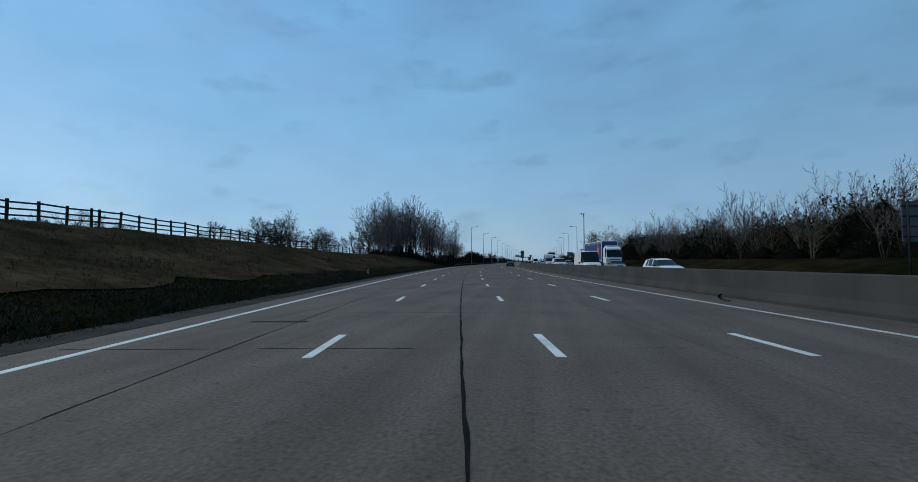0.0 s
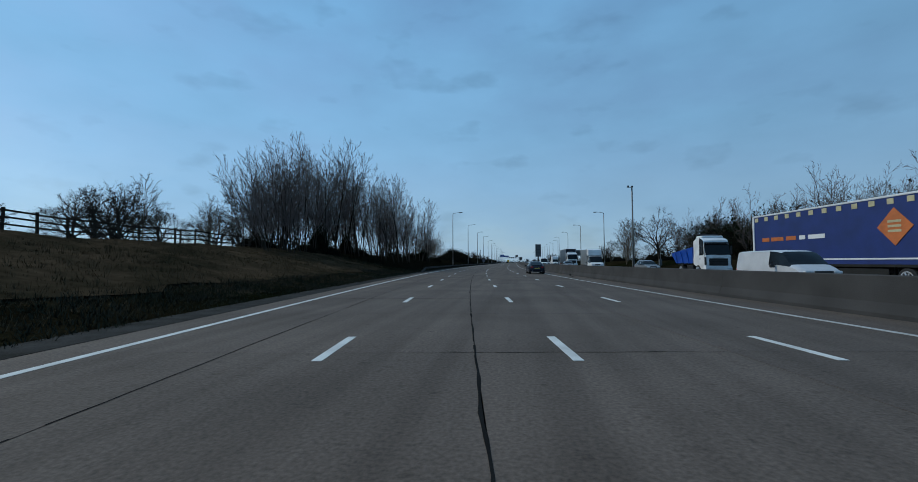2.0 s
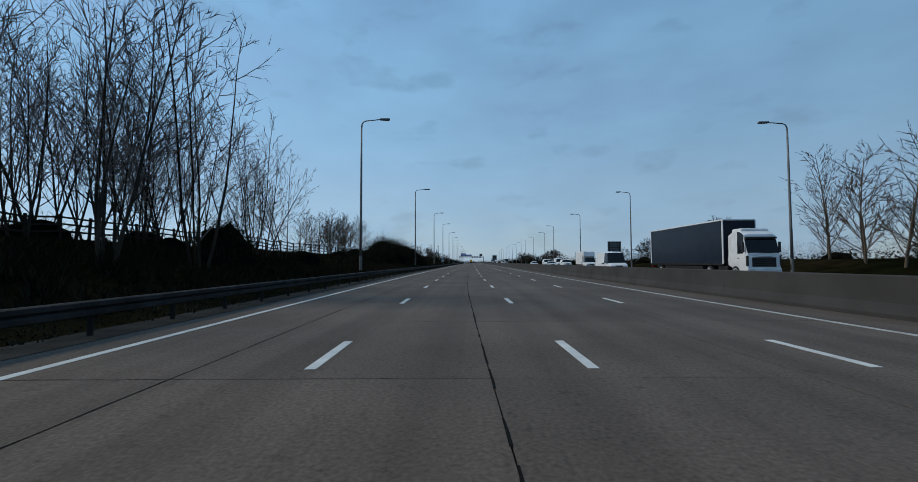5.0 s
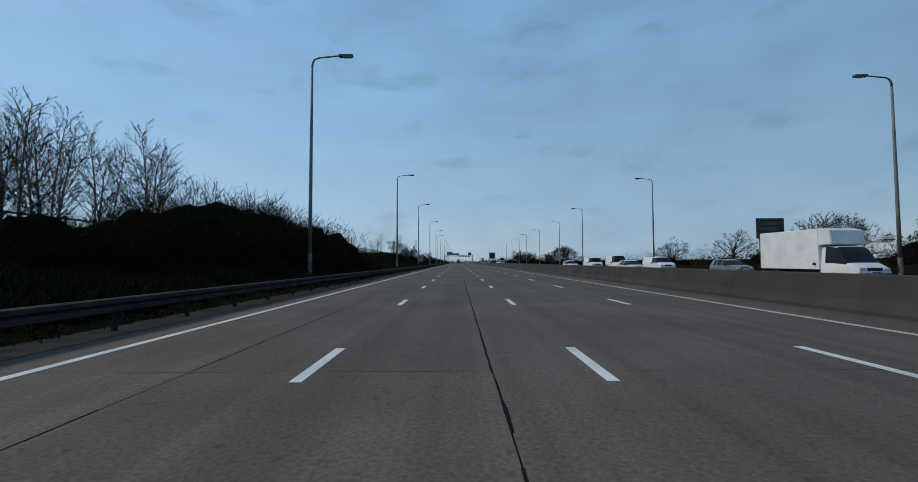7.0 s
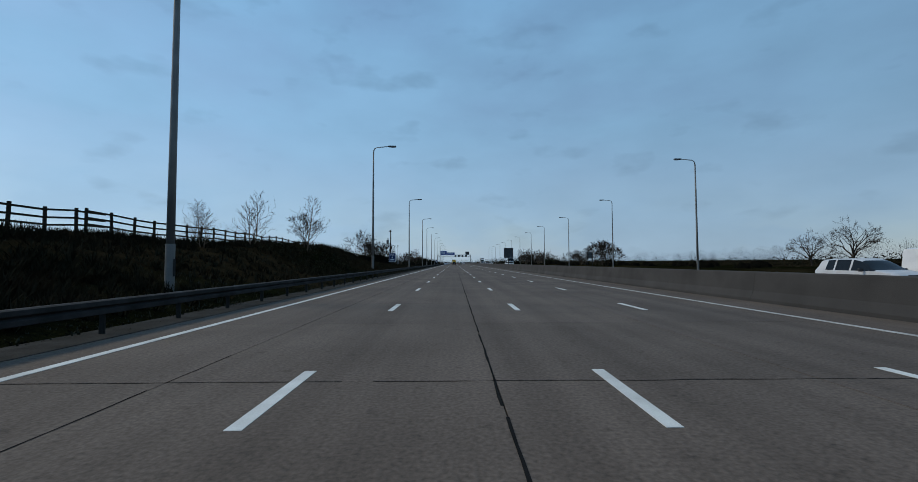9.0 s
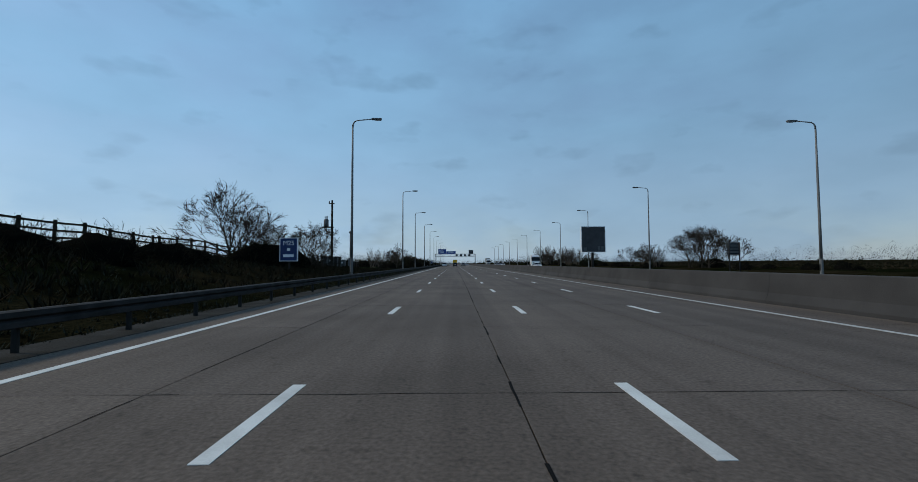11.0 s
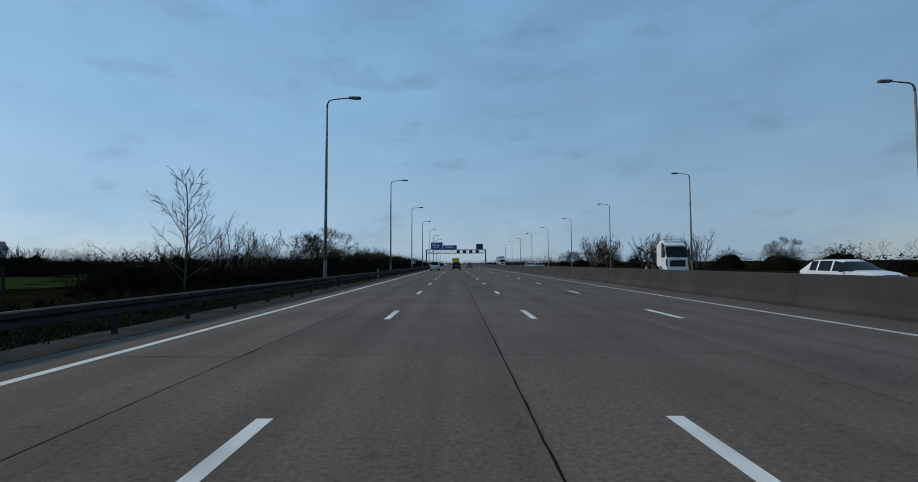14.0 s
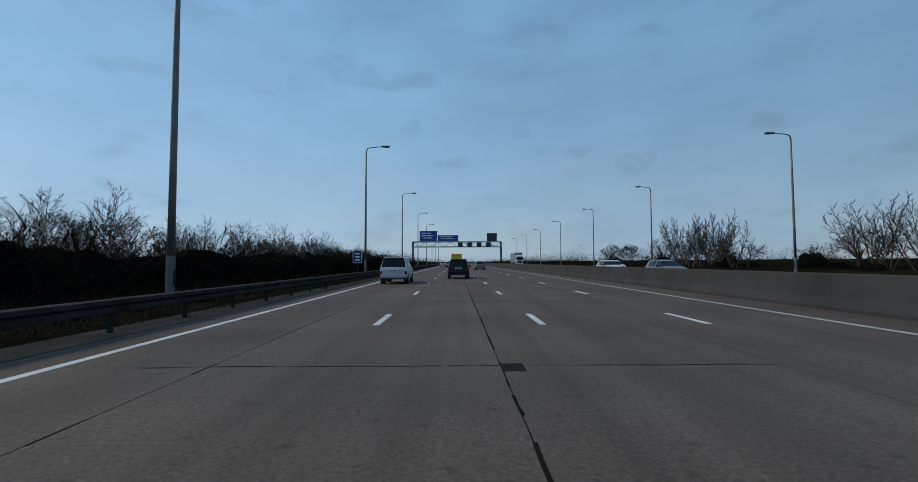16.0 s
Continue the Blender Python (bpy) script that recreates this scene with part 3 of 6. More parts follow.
def round_tree(rng, height, fork_at=0.28, limbs=6, wide=1.2, levels=4, trunk=0.2, fine=0.016, crook=0.16, rise=0.03, flat=0.9):
    """A broad tree that forks again and again from a short trunk into a rounded crown of dense twigs."""
    b = Bare(rng, fine)
    shares = [0.34, 0.26, 0.18, 0.13, 0.09]
    reach = height * (1 - fork_at)
    base = b.limb(Vector((0, 0, -0.3)), Vector((rng.uniform(-.08, .08), rng.uniform(-.08, .08), 1)).normalized(), height * fork_at + 0.3, trunk, trunk * 0.8, 3, 0.05, 0.02)

    def grow(p, d, r, level, scale):
        path = b.limb(p, d, reach * shares[level] * scale * rng.uniform(0.8, 1.15), r, r * 0.7, 3 if level < 2 else 2, crook, rise)
        if level >= 1:
            for _ in range(2):
                q, e, _r = b.along(path, rng.uniform(0.1, 0.95))
                b.limb(q, b.turned(e, rng.uniform(0.4, 1.0)), reach * rng.uniform(0.04, 0.10), fine * 0.9, fine * 0.4, 1, 0.1, 0.08)
        if level < levels:
            for k in range(3):
                q, e, rr = b.along(path, 1.0 if k < 2 else rng.uniform(0.45, 0.95))
                grow(q, b.turned(e, rng.uniform(0.22, 0.72)), rr * rng.uniform(0.6, 0.75), level + 1, scale)

    top, d, r = base[-1]
    for k in range(limbs):
        tilt = 0.12 + (wide - 0.12) * k / max(1, limbs - 1)
        grow(b.along(base, 1.0 - 0.3 * (k / limbs))[0], b.turned(Vector((0, 0, 1)), tilt, k * 2.4 + rng.uniform(-0.4, 0.4)), trunk * 0.45, 0, 1.0 - (1 - flat) * (tilt / wide))
    return b.done(height)


def tree_model(seed, label, bark, twigs, habit, height, **form):
    wood, twig = habit(random.Random(seed), height, **form)
    e = thing("tree", label, "tree", "bare winter trees")
    for nm, (v, f), mat in (("trunk", wood, bark), ("crown", twig, twigs)):
        ob = new(nm, soup(nm, v, f, mat, smooth=True))
        ob.parent = e
    return e


def put(ob, s, u, size=1.0, turn=None, rng=random, sink=0.0, squash=1.0):
    p = at(s, u)
    m = pose(p.x, p.y, ground_z(s, u) - sink, 0, 0, rng.uniform(0, 360) if turn is None else turn)
    c = copy_thing(ob, m)
    c.scale = (size, size, size * squash)
    return c


POLES = [tree_model(100 + i, "tall slender bare tree with upright twiggy branches in a dense belt", M_BARK, M_TWIG_BELT, leader_tree, 11.5, stems=3 + i % 3, clear=0.14, spread=0.33, tilt=(0.3, 0.8), boughs=15, trunk=0.062, fine=0.0125, lean=0.4, subs=5, rise=0.08) for i in range(5)]
PALE = [tree_model(140 + i, "slender bare tree with pale upright twigs", M_BARK_PALE, M_TWIG_PALE, leader_tree, 8.0, stems=1 + i % 2, clear=0.10, spread=0.50, tilt=(0.6, 1.1), boughs=26, trunk=0.10, fine=0.015, lean=0.15, rise=0.13) for i in range(4)]
OAKS = [tree_model(170 + i, "broad bare oak with crooked spreading limbs", M_BARK, M_TWIG, round_tree, 8.0, fork_at=0.24, limbs=7, wide=1.35, trunk=0.26, fine=0.018, crook=0.22) for i in range(3)]
COPPICE = [tree_model(210 + i, "dense many-stemmed bare tree with a fan of upright pale branches", M_BARK_PALE, M_TWIG, leader_tree, 8.0, stems=6, clear=0.18, spread=0.24, tilt=(0.3, 0.75), boughs=13, trunk=0.075, fine=0.017, lean=0.75, subs=5) for i in range(2)]
SMALL = [tree_model(190 + i, "small rounded bare tree with dense twigs", M_BARK, M_TWIG, round_tree, 4.8, fork_at=0.1, limbs=7, wide=1.25, trunk=0.10, fine=0.013, crook=0.16, rise=0.06) for i in range(3)]


# ---------------------------------------------------------------- scrub
def scrub_model(seed, label, length, depth, height, shoots, long, wide, mat, core, name="bush", leaf=0.0):
    """A dense bush: a lumpy near-black core for the shade within, and many thin forked shoots, some with leaves,
    standing out of it.
    """
    rng = random.Random(seed)
    e = thing(name, label, "bush", "bushes on the verge")

    def lump(d):
        return 1 + 0.30 * noise.noise(d * 2.0 + Vector((seed, 0, 0))) + 0.16 * noise.noise(d * 5 + Vector((0, seed, 0)))
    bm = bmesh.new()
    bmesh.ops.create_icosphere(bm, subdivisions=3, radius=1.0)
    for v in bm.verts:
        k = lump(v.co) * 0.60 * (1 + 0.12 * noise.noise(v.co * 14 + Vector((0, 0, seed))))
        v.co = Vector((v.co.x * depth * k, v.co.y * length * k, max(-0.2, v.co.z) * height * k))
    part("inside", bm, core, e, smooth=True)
    verts, faces = [], []

    def ribbon(p, q, w0, w1):
        w = (q - p).cross(Vector((rng.uniform(-1, 1), rng.uniform(-1, 1), rng.uniform(-0.5, 0.5)))).normalized()
        b = len(verts)
        if not w1:
            verts.extend((tuple(p - w * w0), tuple(p + w * w0), tuple(q)))
            faces.append((b, b + 1, b + 2))
            return
        verts.extend((tuple(p - w * w0), tuple(p + w * w0), tuple(q + w * w1), tuple(q - w * w1)))
        faces.append((b, b + 1, b + 2, b + 3))

    for _ in range(shoots):
        d = Vector((rng.gauss(0, 1), rng.gauss(0, 1), abs(rng.gauss(0, 1)) - 0.15)).normalized()
        k = lump(d) * rng.uniform(0.46, 0.80)
        p = Vector((d.x * depth * k, d.y * length * k, max(-0.05, d.z) * height * k))
        g = (d * 0.7 + Vector((rng.gauss(0, .45), rng.gauss(0, .45), rng.uniform(-0.1, 0.8)))).normalized()
        size = long * rng.uniform(0.4, 1.0) * (1.5 if rng.random() < 0.06 else 1.0)
        m = p + g * size * 0.5
        q = m + (g + Vector((rng.gauss(0, .25), rng.gauss(0, .25), rng.gauss(0.1, .25)))).normalized() * size * 0.5
        ribbon(p, m, wide, wide * 0.8)
        ribbon(m, q, wide * 0.8, 0)
        for j in range(3):
            o = p.lerp(m, rng.uniform(0.3, 1)) if j < 2 else m.lerp(q, rng.uniform(0, 0.7))
            s = (g + Vector((rng.gauss(0, .6), rng.gauss(0, .6), rng.gauss(0.1, .5)))).normalized()
            r = o + s * size * rng.uniform(0.2, 0.45)
            ribbon(o, r, wide * 0.8, 0)
            if leaf:
                b = len(verts)
                verts.extend(tuple(r + Vector((rng.uniform(-1, 1), rng.uniform(-1, 1), rng.uniform(-1, 1))) * leaf) for _ in range(3))
                faces.append((b, b + 1, b + 2))
    ob = new("crown", soup("crown", verts, faces, mat))
    ob.parent = e
    return e


BUSHES = [scrub_model(11 + i, "dense dark leafless bramble and thorn bush on the bank", 3.2, 2.2, 2.4, 350, 0.8, 0.014, M_SCRUB, M_SCRUB_SHADE) for i in range(3)]
THICKET = [scrub_model(41 + i, "tall dense dark thorn thicket on the bank above the rail", 5.2, 3.6, 4.4, 2000, 0.66, 0.012, M_SCRUB, M_SCRUB_SHADE) for i in range(3)]
FAR_BUSHES = [scrub_model(21 + i, "dense dark leafless hedge bush beyond the road", 3.2, 2.2, 2.4, 200, 0.8, 0.02, M_SCRUB, M_SCRUB_SHADE) for i in range(3)]
EVERGREEN = [scrub_model(31 + i, "dark evergreen ivy-covered thicket", 4.0, 3.0, 4.4, 420, 0.9, 0.016, M_IVY, M_SCRUB_SHADE, leaf=0.13) for i in range(2)]
rng = random.Random(5)



def scatter(name, places, label):
    """Many copies of some models joined into one object, for woods that nobody could count."""
    by_mat = {}
    for model, s, u, size, turn in places:
        p = at(s, u, ground_z(s, u) - 0.2)
        m = np.array(pose(p.x, p.y, p.z, 0, 0, turn) @ Matrix.Diagonal((size, size, size, 1)))
        for ob in model.children:
            v = np.empty(len(ob.data.vertices) * 3)
            ob.data.vertices.foreach_get("co", v)
            v = v.reshape(-1, 3) @ m[:3, :3].T + m[:3, 3]
            by_mat.setdefault(ob.data.materials[0], []).append((v, [tuple(q.vertices) for q in ob.data.polygons]))
    verts, faces, slots, index, base = [], [], [], [], 0
    for mat, pieces in by_mat.items():
        slots.append(mat)
        for v, f in pieces:
            verts.append(v)
            faces += [tuple(i + base for i in q) for q in f]
            index += [len(slots) - 1] * len(f)
            base += len(v)
    me = soup(name, np.concatenate(verts).tolist(), faces, slots)
    me.polygons.foreach_set("material_index", index)
    return tagged(new(name, me), label, "trees", kind="stuff")


# the belt of trees on the near bank
belt = []
for k in range(96):
    s = 97 + 77 * ((k + rng.random()) / 96) ** 1.1
    u = rng.uniform(-28, -10.5 if s > 122 else -17)
    if s < 107:
        u = rng.uniform(-21.5, -17)
    if 139 < s < 146 and u > -26 or 146 < s < 158 and k % 3 == 0:
        continue
    size = rng.uniform(0.90, 1.15) * float(np.interp(s, [97, 102, 106, 112, 118, 150, 158, 163, 174], [0.55, 0.82, 1.05, 1.25, 1.36, 1.35, 1.28, 1.08, 0.85]))
    belt.append((rng.choice(POLES), s, u, size, rng.uniform(0, 360)))
belt.sort(key=lambda q: -q[2])
for model, s, u, size, turn in belt[:74]:
    put(model, s, u, size, turn=turn)
scatter("tree_belt", belt[74:], "dense belt of tall bare trees along the top of the bank")
for k in range(16):
    s = 101 + 37 * (k + rng.random()) / 16
    put(rng.choice(BUSHES), s, rng.uniform(-27, -17), rng.uniform(0.6, 0.9), rng=rng, sink=0.3)
for k in range(12):
    s = 158 + 22 * (k + rng.random()) / 12
    put(rng.choice(BUSHES), s, rng.uniform(-21, -12), rng.uniform(0.6, 0.95), rng=rng, sink=0.3)
# dark ivy on some of the trunks
for s, u, size in ((114, -19.5, 0.5), (117.5, -20.5, 0.55), (120, -22, 0.55), (124, -19, 0.45), (164, -13.5, 0.6), (167, -14.5, 0.6)):
    put(rng.choice(EVERGREEN), s, u, size, rng=rng, sink=0.4, squash=2.3 if s < 130 else 1.5)
# the thicket and thin trees after it
for k in range(28):
    s = 194 + 56 * (k + rng.random()) / 28
    top = np.interp(s, [194, 203, 210, 217, 222, 232, 240, 246, 251], [0.75, 0.95, 1.2, 1.95, 2.15, 1.95, 1.6, 1.05, 0.5])
    put(rng.choice(THICKET), s, rng.uniform(-16, -10.5), top * 0.64 * rng.uniform(0.9, 1.08), rng=rng, sink=0.3)
for k in range(17):
    put(rng.choice(PALE), rng.uniform(205, 225), rng.uniform(-25, -18), rng.uniform(0.8, 1.02), rng=rng)
# single trees beyond the fence
for s, u, size, kind in ((128, -63, 0.95, 0), (134, -66, 0.85, 1), (120, -62, 0.85, 2), (112, -70, 0.8, 0), (140, -52, 0.7, 2), (150, -46, 0.8, 1), (160, -60, 0.9, 0), (105, -105, 1.0, 2), (116, -110, 1.0, 1), (175, -70, 0.9, 2), (90, -75, 0.6, 0), (60, -60, 0.45, 1), (112, -27, 0.85, 1), (124, -58, 1.0, 2), (131, -70, 1.1, 0), (138, -62, 0.9, 1), (146, -58, 0.9, 2), (113.5, -42, 0.58, 1), (109, -47, 0.5, 0)):
    put(OAKS[kind], s, u, size * 1.5, rng=rng)
for s, u, size in ((275.2, -14.8, 0.42), (281.7, -14.5, 0.58), (286.4, -11.6, 0.66), (278, -17, 0.4)):
    put(rng.choice(PALE), s, u, size, rng=rng)
for s, u in ((338, -15.2), (341, -14.5), (344.5, -14.8), (336, -14)):
    put(rng.choice(BUSHES), s, u, rng.uniform(1.15, 1.35), rng=rng, sink=0.3)
for s, u, size in ((98, -24.5, 0.72), (100, -25.5, 0.6), (130, -60, 1.9)):
    put(PALE[1], s, u, size, rng=rng)
put(SMALL[1], 288, -12.4, 0.72, rng=rng)
put(SMALL[2], 336.6, -16.6, 1.4, rng=rng)
put(SMALL[0], 335.2, -15.0, 0.95, rng=rng)
for s, u, size in ((353.5, -15, 1.2), (355, -16.5, 1.0), (360, -16, 0.8), (341, -16.5, 0.95), (345, -16.8, 0.85)):
    put(rng.choice(SMALL), s, u, size, rng=rng)
for k in range(24):
    s = 302 + 64 * (k + rng.random()) / 24
    put(rng.choice(BUSHES), s, rng.uniform(-22, -16), rng.uniform(0.35, 0.65), rng=rng, sink=0.3)
for k in range(10):
    put(rng.choice(BUSHES), 308 + 2.2 * k, rng.uniform(-16, -12.5), rng.uniform(0.6, 0.9), rng=rng, sink=0.3)
# hedge and thin trees on the near side, to the gantry and past it
for k in range(50):
    s = 434 + 130 * (k + rng.random()) / 50
    put(rng.choice(BUSHES), s, rng.uniform(-17, -12), rng.uniform(1.3, 1.7), rng=rng, sink=0.3)
for k in range(18):
    s = 401 + 34 * (k + rng.random()) / 18
    put(rng.choice(BUSHES), s, rng.uniform(-16, -12), rng.uniform(0.9, 1.2), rng=rng, sink=0.3)
for k in range(24):
    s = 452 + 110 * (k + rng.random()) / 24
    put(rng.choice(PALE + SMALL), s, rng.uniform(-22, -14), rng.uniform(0.48, 0.72), rng=rng)
for s, u, size in ((404.8, -11.9, 0.80), (418, -15, 0.5), (424, -15.6, 0.42), (430, -15.5, 0.45),  (456, -18, 0.62), (460, -15.6, 0.68), (466, -16, 0.55), (470, -16.4, 0.6),
                   (476, -17, 0.5), (482, -16.2, 0.66), (486, -16.8, 0.68), (494, -17, 0.7), (503, -17, 0.75)):
    put(rng.choice(PALE), s, u, size, rng=rng)
for s, u, size in ((427, -22, 0.70), (431, -22, 0.76), (434, -21, 0.68), (437.5, -21.4, 0.70), (453, -19.5, 0.6)):
    put(rng.choice(COPPICE), s, u, size, rng=rng)
for k in range(16):
    put(SMALL[k % 3], 444 + 5.5 * (k + rng.random()), rng.uniform(-20, -15), rng.uniform(0.72, 1.0), rng=rng)
put(SMALL[0], 441, -17.7, 1.25, rng=rng)
put(SMALL[1], 450, -18, 1.5, rng=rng)
for k in range(44):
    put(rng.choice(FAR_BUSHES), 372 + 2.3 * k, rng.uniform(-42, -36) if k < 26 else rng.uniform(-32, -25), rng.uniform(1.1, 1.5), rng=rng, sink=0.3)
# woods beyond the opposite carriageway
wood = []
for k in range(104):
    s = rng.uniform(8, 160)
    wood.append((rng.choice(PALE[:2] + POLES), s, rng.uniform(44, 62), rng.uniform(0.8, 1.12), rng.uniform(0, 360)))
wood.sort(key=lambda q: q[2])
for model, s, u, size, turn in wood[:40]:
    put(model, s, u, size, turn=turn)
scatter("woodland", wood[40:], "leafless woodland with pale upright branches beyond the road")
for k in range(46):
    s = 6 + 150 * (k + rng.random()) / 46
    put(rng.choice(EVERGREEN), s, rng.uniform(51, 60), rng.uniform(1.45, 1.9), rng=rng, sink=0.5, squash=rng.uniform(1.05, 1.35))
for k in range(26):
    s = 6 + 170 * (k + rng.random()) / 26
    put(rng.choice(FAR_BUSHES), s, rng.uniform(43, 48), rng.uniform(0.8, 1.3), rng=rng, sink=0.4)
for k in range(8):
    s = 128 + 24 * (k + rng.random()) / 8
    put(EVERGREEN[k % 2], s, rng.uniform(46, 52), rng.uniform(1.5, 1.9), rng=rng, sink=0.4, squash=1.25)
for s, u, size in ((164.7, 43.5, 1.66), (138, 44, 1.2), (186, 62, 1.4), (152, 49, 1.1), (178, 52, 1.2), (160, 58, 1.2), (196, 62, 1.1), (185, 85, 2.2), (207, 41, 0.95), (235, 62, 1.2), (255, 75, 1.2), (310, 60, 1.0), (322, 64, 0.85), (300, 70, 1.1), (398, 45, 0.72), (485, 45, 0.68), (503, 45, 0.6), (545, 52, 0.85), (575, 50, 0.8), (590, 55, 0.95)):
    put(rng.choice(OAKS), s, u, size, rng=rng)
for s, u, size in ((168, 36.5, 1.45), (172, 37.5, 1.5), (177, 39, 1.45), (184, 41, 1.55), (188, 44, 1.3), (239, 44, 0.85), (242, 45, 0.9), (402, 45, 0.68), (405, 46, 0.64), (409, 45, 0.72), (440.5, 45, 0.62), (443, 46, 0.5), 
                   (560, 50, 0.8), (564, 51, 0.85)):
    full = s > 230 and rng.random() < 0.75
    put(rng.choice(SMALL if full else PALE), s, u, size * (1.5 if full else 1.0), rng=rng)
for s, u, size in ((381, 47, 1.75), (386, 50, 1.8), (377, 46, 1.5), (383.5, 46, 1.5), (374, 48, 1.2)):
    put(rng.choice(SMALL), s, u, size, rng=rng)
for s0, count, size in ((465, 13, 0.95), (511, 10, 1.15), (398, 4, 0.7)):
    for k in range(count):
        put(COPPICE[k % 2], s0 + 1.8 * k, 45 + 3.5 * rng.random(), size * rng.uniform(0.85, 1.08), rng=rng)
for k in range(72):
    s = 150 + 420 * (k + rng.random()) / 72
    put(rng.choice(FAR_BUSHES + EVERGREEN[:1]), s, rng.uniform(41, 52), rng.uniform(0.6, 1.0), rng=rng, sink=0.3)


def tangle(name, s0, s1, u0, u1, h0, h1, count, blades, width, spread, mat, seed, label, category):
    """Low growth that covers a strip of the verge: tufts of thin blades or arching stems."""
    rng = random.Random(seed)
    verts, faces = [], []
    for k in range(count):
        s, u = rng.uniform(s0, s1), rng.uniform(u0, u1)
        p = at(s, u, ground_z(s, u) - 0.03)
        h = rng.uniform(h0, h1) * (0.7 + 0.6 * noise.noise(Vector((s * 0.3, u * 0.3, seed))))
        for j in range(blades):
            a = rng.uniform(0, math.tau)
            d = Vector((math.cos(a), math.sin(a), 0))
            q = p + d * rng.uniform(0, 0.12)
            e = q + d * h * spread * rng.uniform(0.2, 1.0) + Vector((0, 0, h * rng.uniform(0.5, 1.0)))
            w = Vector((-d.y, d.x, 0)) * width
            b = len(verts)
            verts += [tuple(q - w), tuple(q + w), tuple(e)]
            faces.append((b, b + 1, b + 2))
    return tagged(new(name, soup(name, verts, faces, mat)), label, category, kind="stuff")


tangle("grass", -4, 108, -21, -8.0, 0.10, 0.30, 28000, 4, 0.015, 0.9, M_GRASS, 21, "rough brown grass on the bank", "grass")
tangle("grass", -4, 112, -21, -9.0, 0.25, 0.60, 7000, 7, 0.012, 0.6, M_GRASS, 33, "taller tussocks of dead grass on the bank", "grass")
tangle("grass", -4, 108, -9.6, -6.4, 0.12, 0.32, 5000, 4, 0.014, 0.9, M_GRASS, 31, "thin brown grass running out into the verge", "grass")
tangle("grass", -4, 108, -9.0, -5.2, 0.15, 0.35, 14000, 4, 0.016, 0.9, M_VERGE, 29, "dark green tufted grass at the foot of the bank", "grass")
tangle("grass", 108, 345, -18, -5.3, 0.18, 0.42, 9000, 4, 0.02, 0.9, M_VERGE, 22, "rough dull grass on the verge", "grass")
tangle("grass", 345, 560, -13, -5.3, 0.15, 0.35, 11000, 4, 0.016, 0.9, M_VERGE, 23, "rough dull grass on the low verge", "grass")
tangle("grass", 100, 560, -7.6, -4.95, 0.05, 0.16, 30000, 4, 0.032, 0.9, M_VERGE, 27, "dark green tufted grass round the rail posts", "grass")
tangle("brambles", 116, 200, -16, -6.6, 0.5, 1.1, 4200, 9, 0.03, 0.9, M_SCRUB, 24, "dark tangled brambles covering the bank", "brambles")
# added cover that blackens the bank in the thicket's shade
tangle("brambles", 188, 262, -12.5, -6.2, 0.45, 0.95, 5000, 9, 0.03, 0.9, M_SCRUB, 28, "dark tangled brambles added to deepen the shade under the thicket", "brambles")
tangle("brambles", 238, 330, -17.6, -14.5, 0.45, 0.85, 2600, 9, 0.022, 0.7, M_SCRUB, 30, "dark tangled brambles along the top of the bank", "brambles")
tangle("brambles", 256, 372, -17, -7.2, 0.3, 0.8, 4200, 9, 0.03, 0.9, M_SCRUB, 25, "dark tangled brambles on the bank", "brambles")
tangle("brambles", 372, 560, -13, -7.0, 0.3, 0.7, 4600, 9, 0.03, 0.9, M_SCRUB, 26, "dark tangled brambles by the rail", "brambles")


def far_woods(name, s0, s1, u0, u1, h0, h1, count, seed, label):
    """Distant woodland: thousands of upright sprays over a lumpy dark base."""
    rng = random.Random(seed)
    verts, faces = [], []
    for k in range(count):
        s, u = rng.uniform(s0, s1), rng.uniform(u0, u1)
        p = at(s, u, ground_z(s, u))
        h = rng.uniform(h0, h1) * (0.75 + 0.5 * noise.noise(Vector((s * 0.02, u * 0.02, seed))))
        r = h * rng.uniform(0.35, 0.6)
        for j in range(62):
            a, lift = rng.uniform(0, math.tau), rng.random()
            out = r * math.sqrt(max(0.05, 1 - lift * lift)) * rng.uniform(0.3, 0.95)
            c = p + Vector((math.cos(a) * out, math.sin(a) * out, lift * h * 0.9))
            if j % 2 == 0 and lift < 0.5:
                corners = [c + Vector((rng.uniform(-1, 1), rng.uniform(-1, 1), rng.uniform(-1, 1))) * h * (0.075 - 0.05 * lift) for _ in range(3)]
            else:
                w = Vector((math.sin(a), -math.cos(a), rng.uniform(-0.5, 0.5))) * h * 0.0045
                reach = rng.uniform(-0.10, 0.14)
                corners = [c - w, c + w, c + Vector((math.cos(a) * reach, math.sin(a) * reach, rng.uniform(0.01, 0.10))) * h]
            b = len(verts)
            verts += [tuple(q) for q in corners]
            faces.append((b, b + 1, b + 2))
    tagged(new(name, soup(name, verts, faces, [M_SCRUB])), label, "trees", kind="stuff")


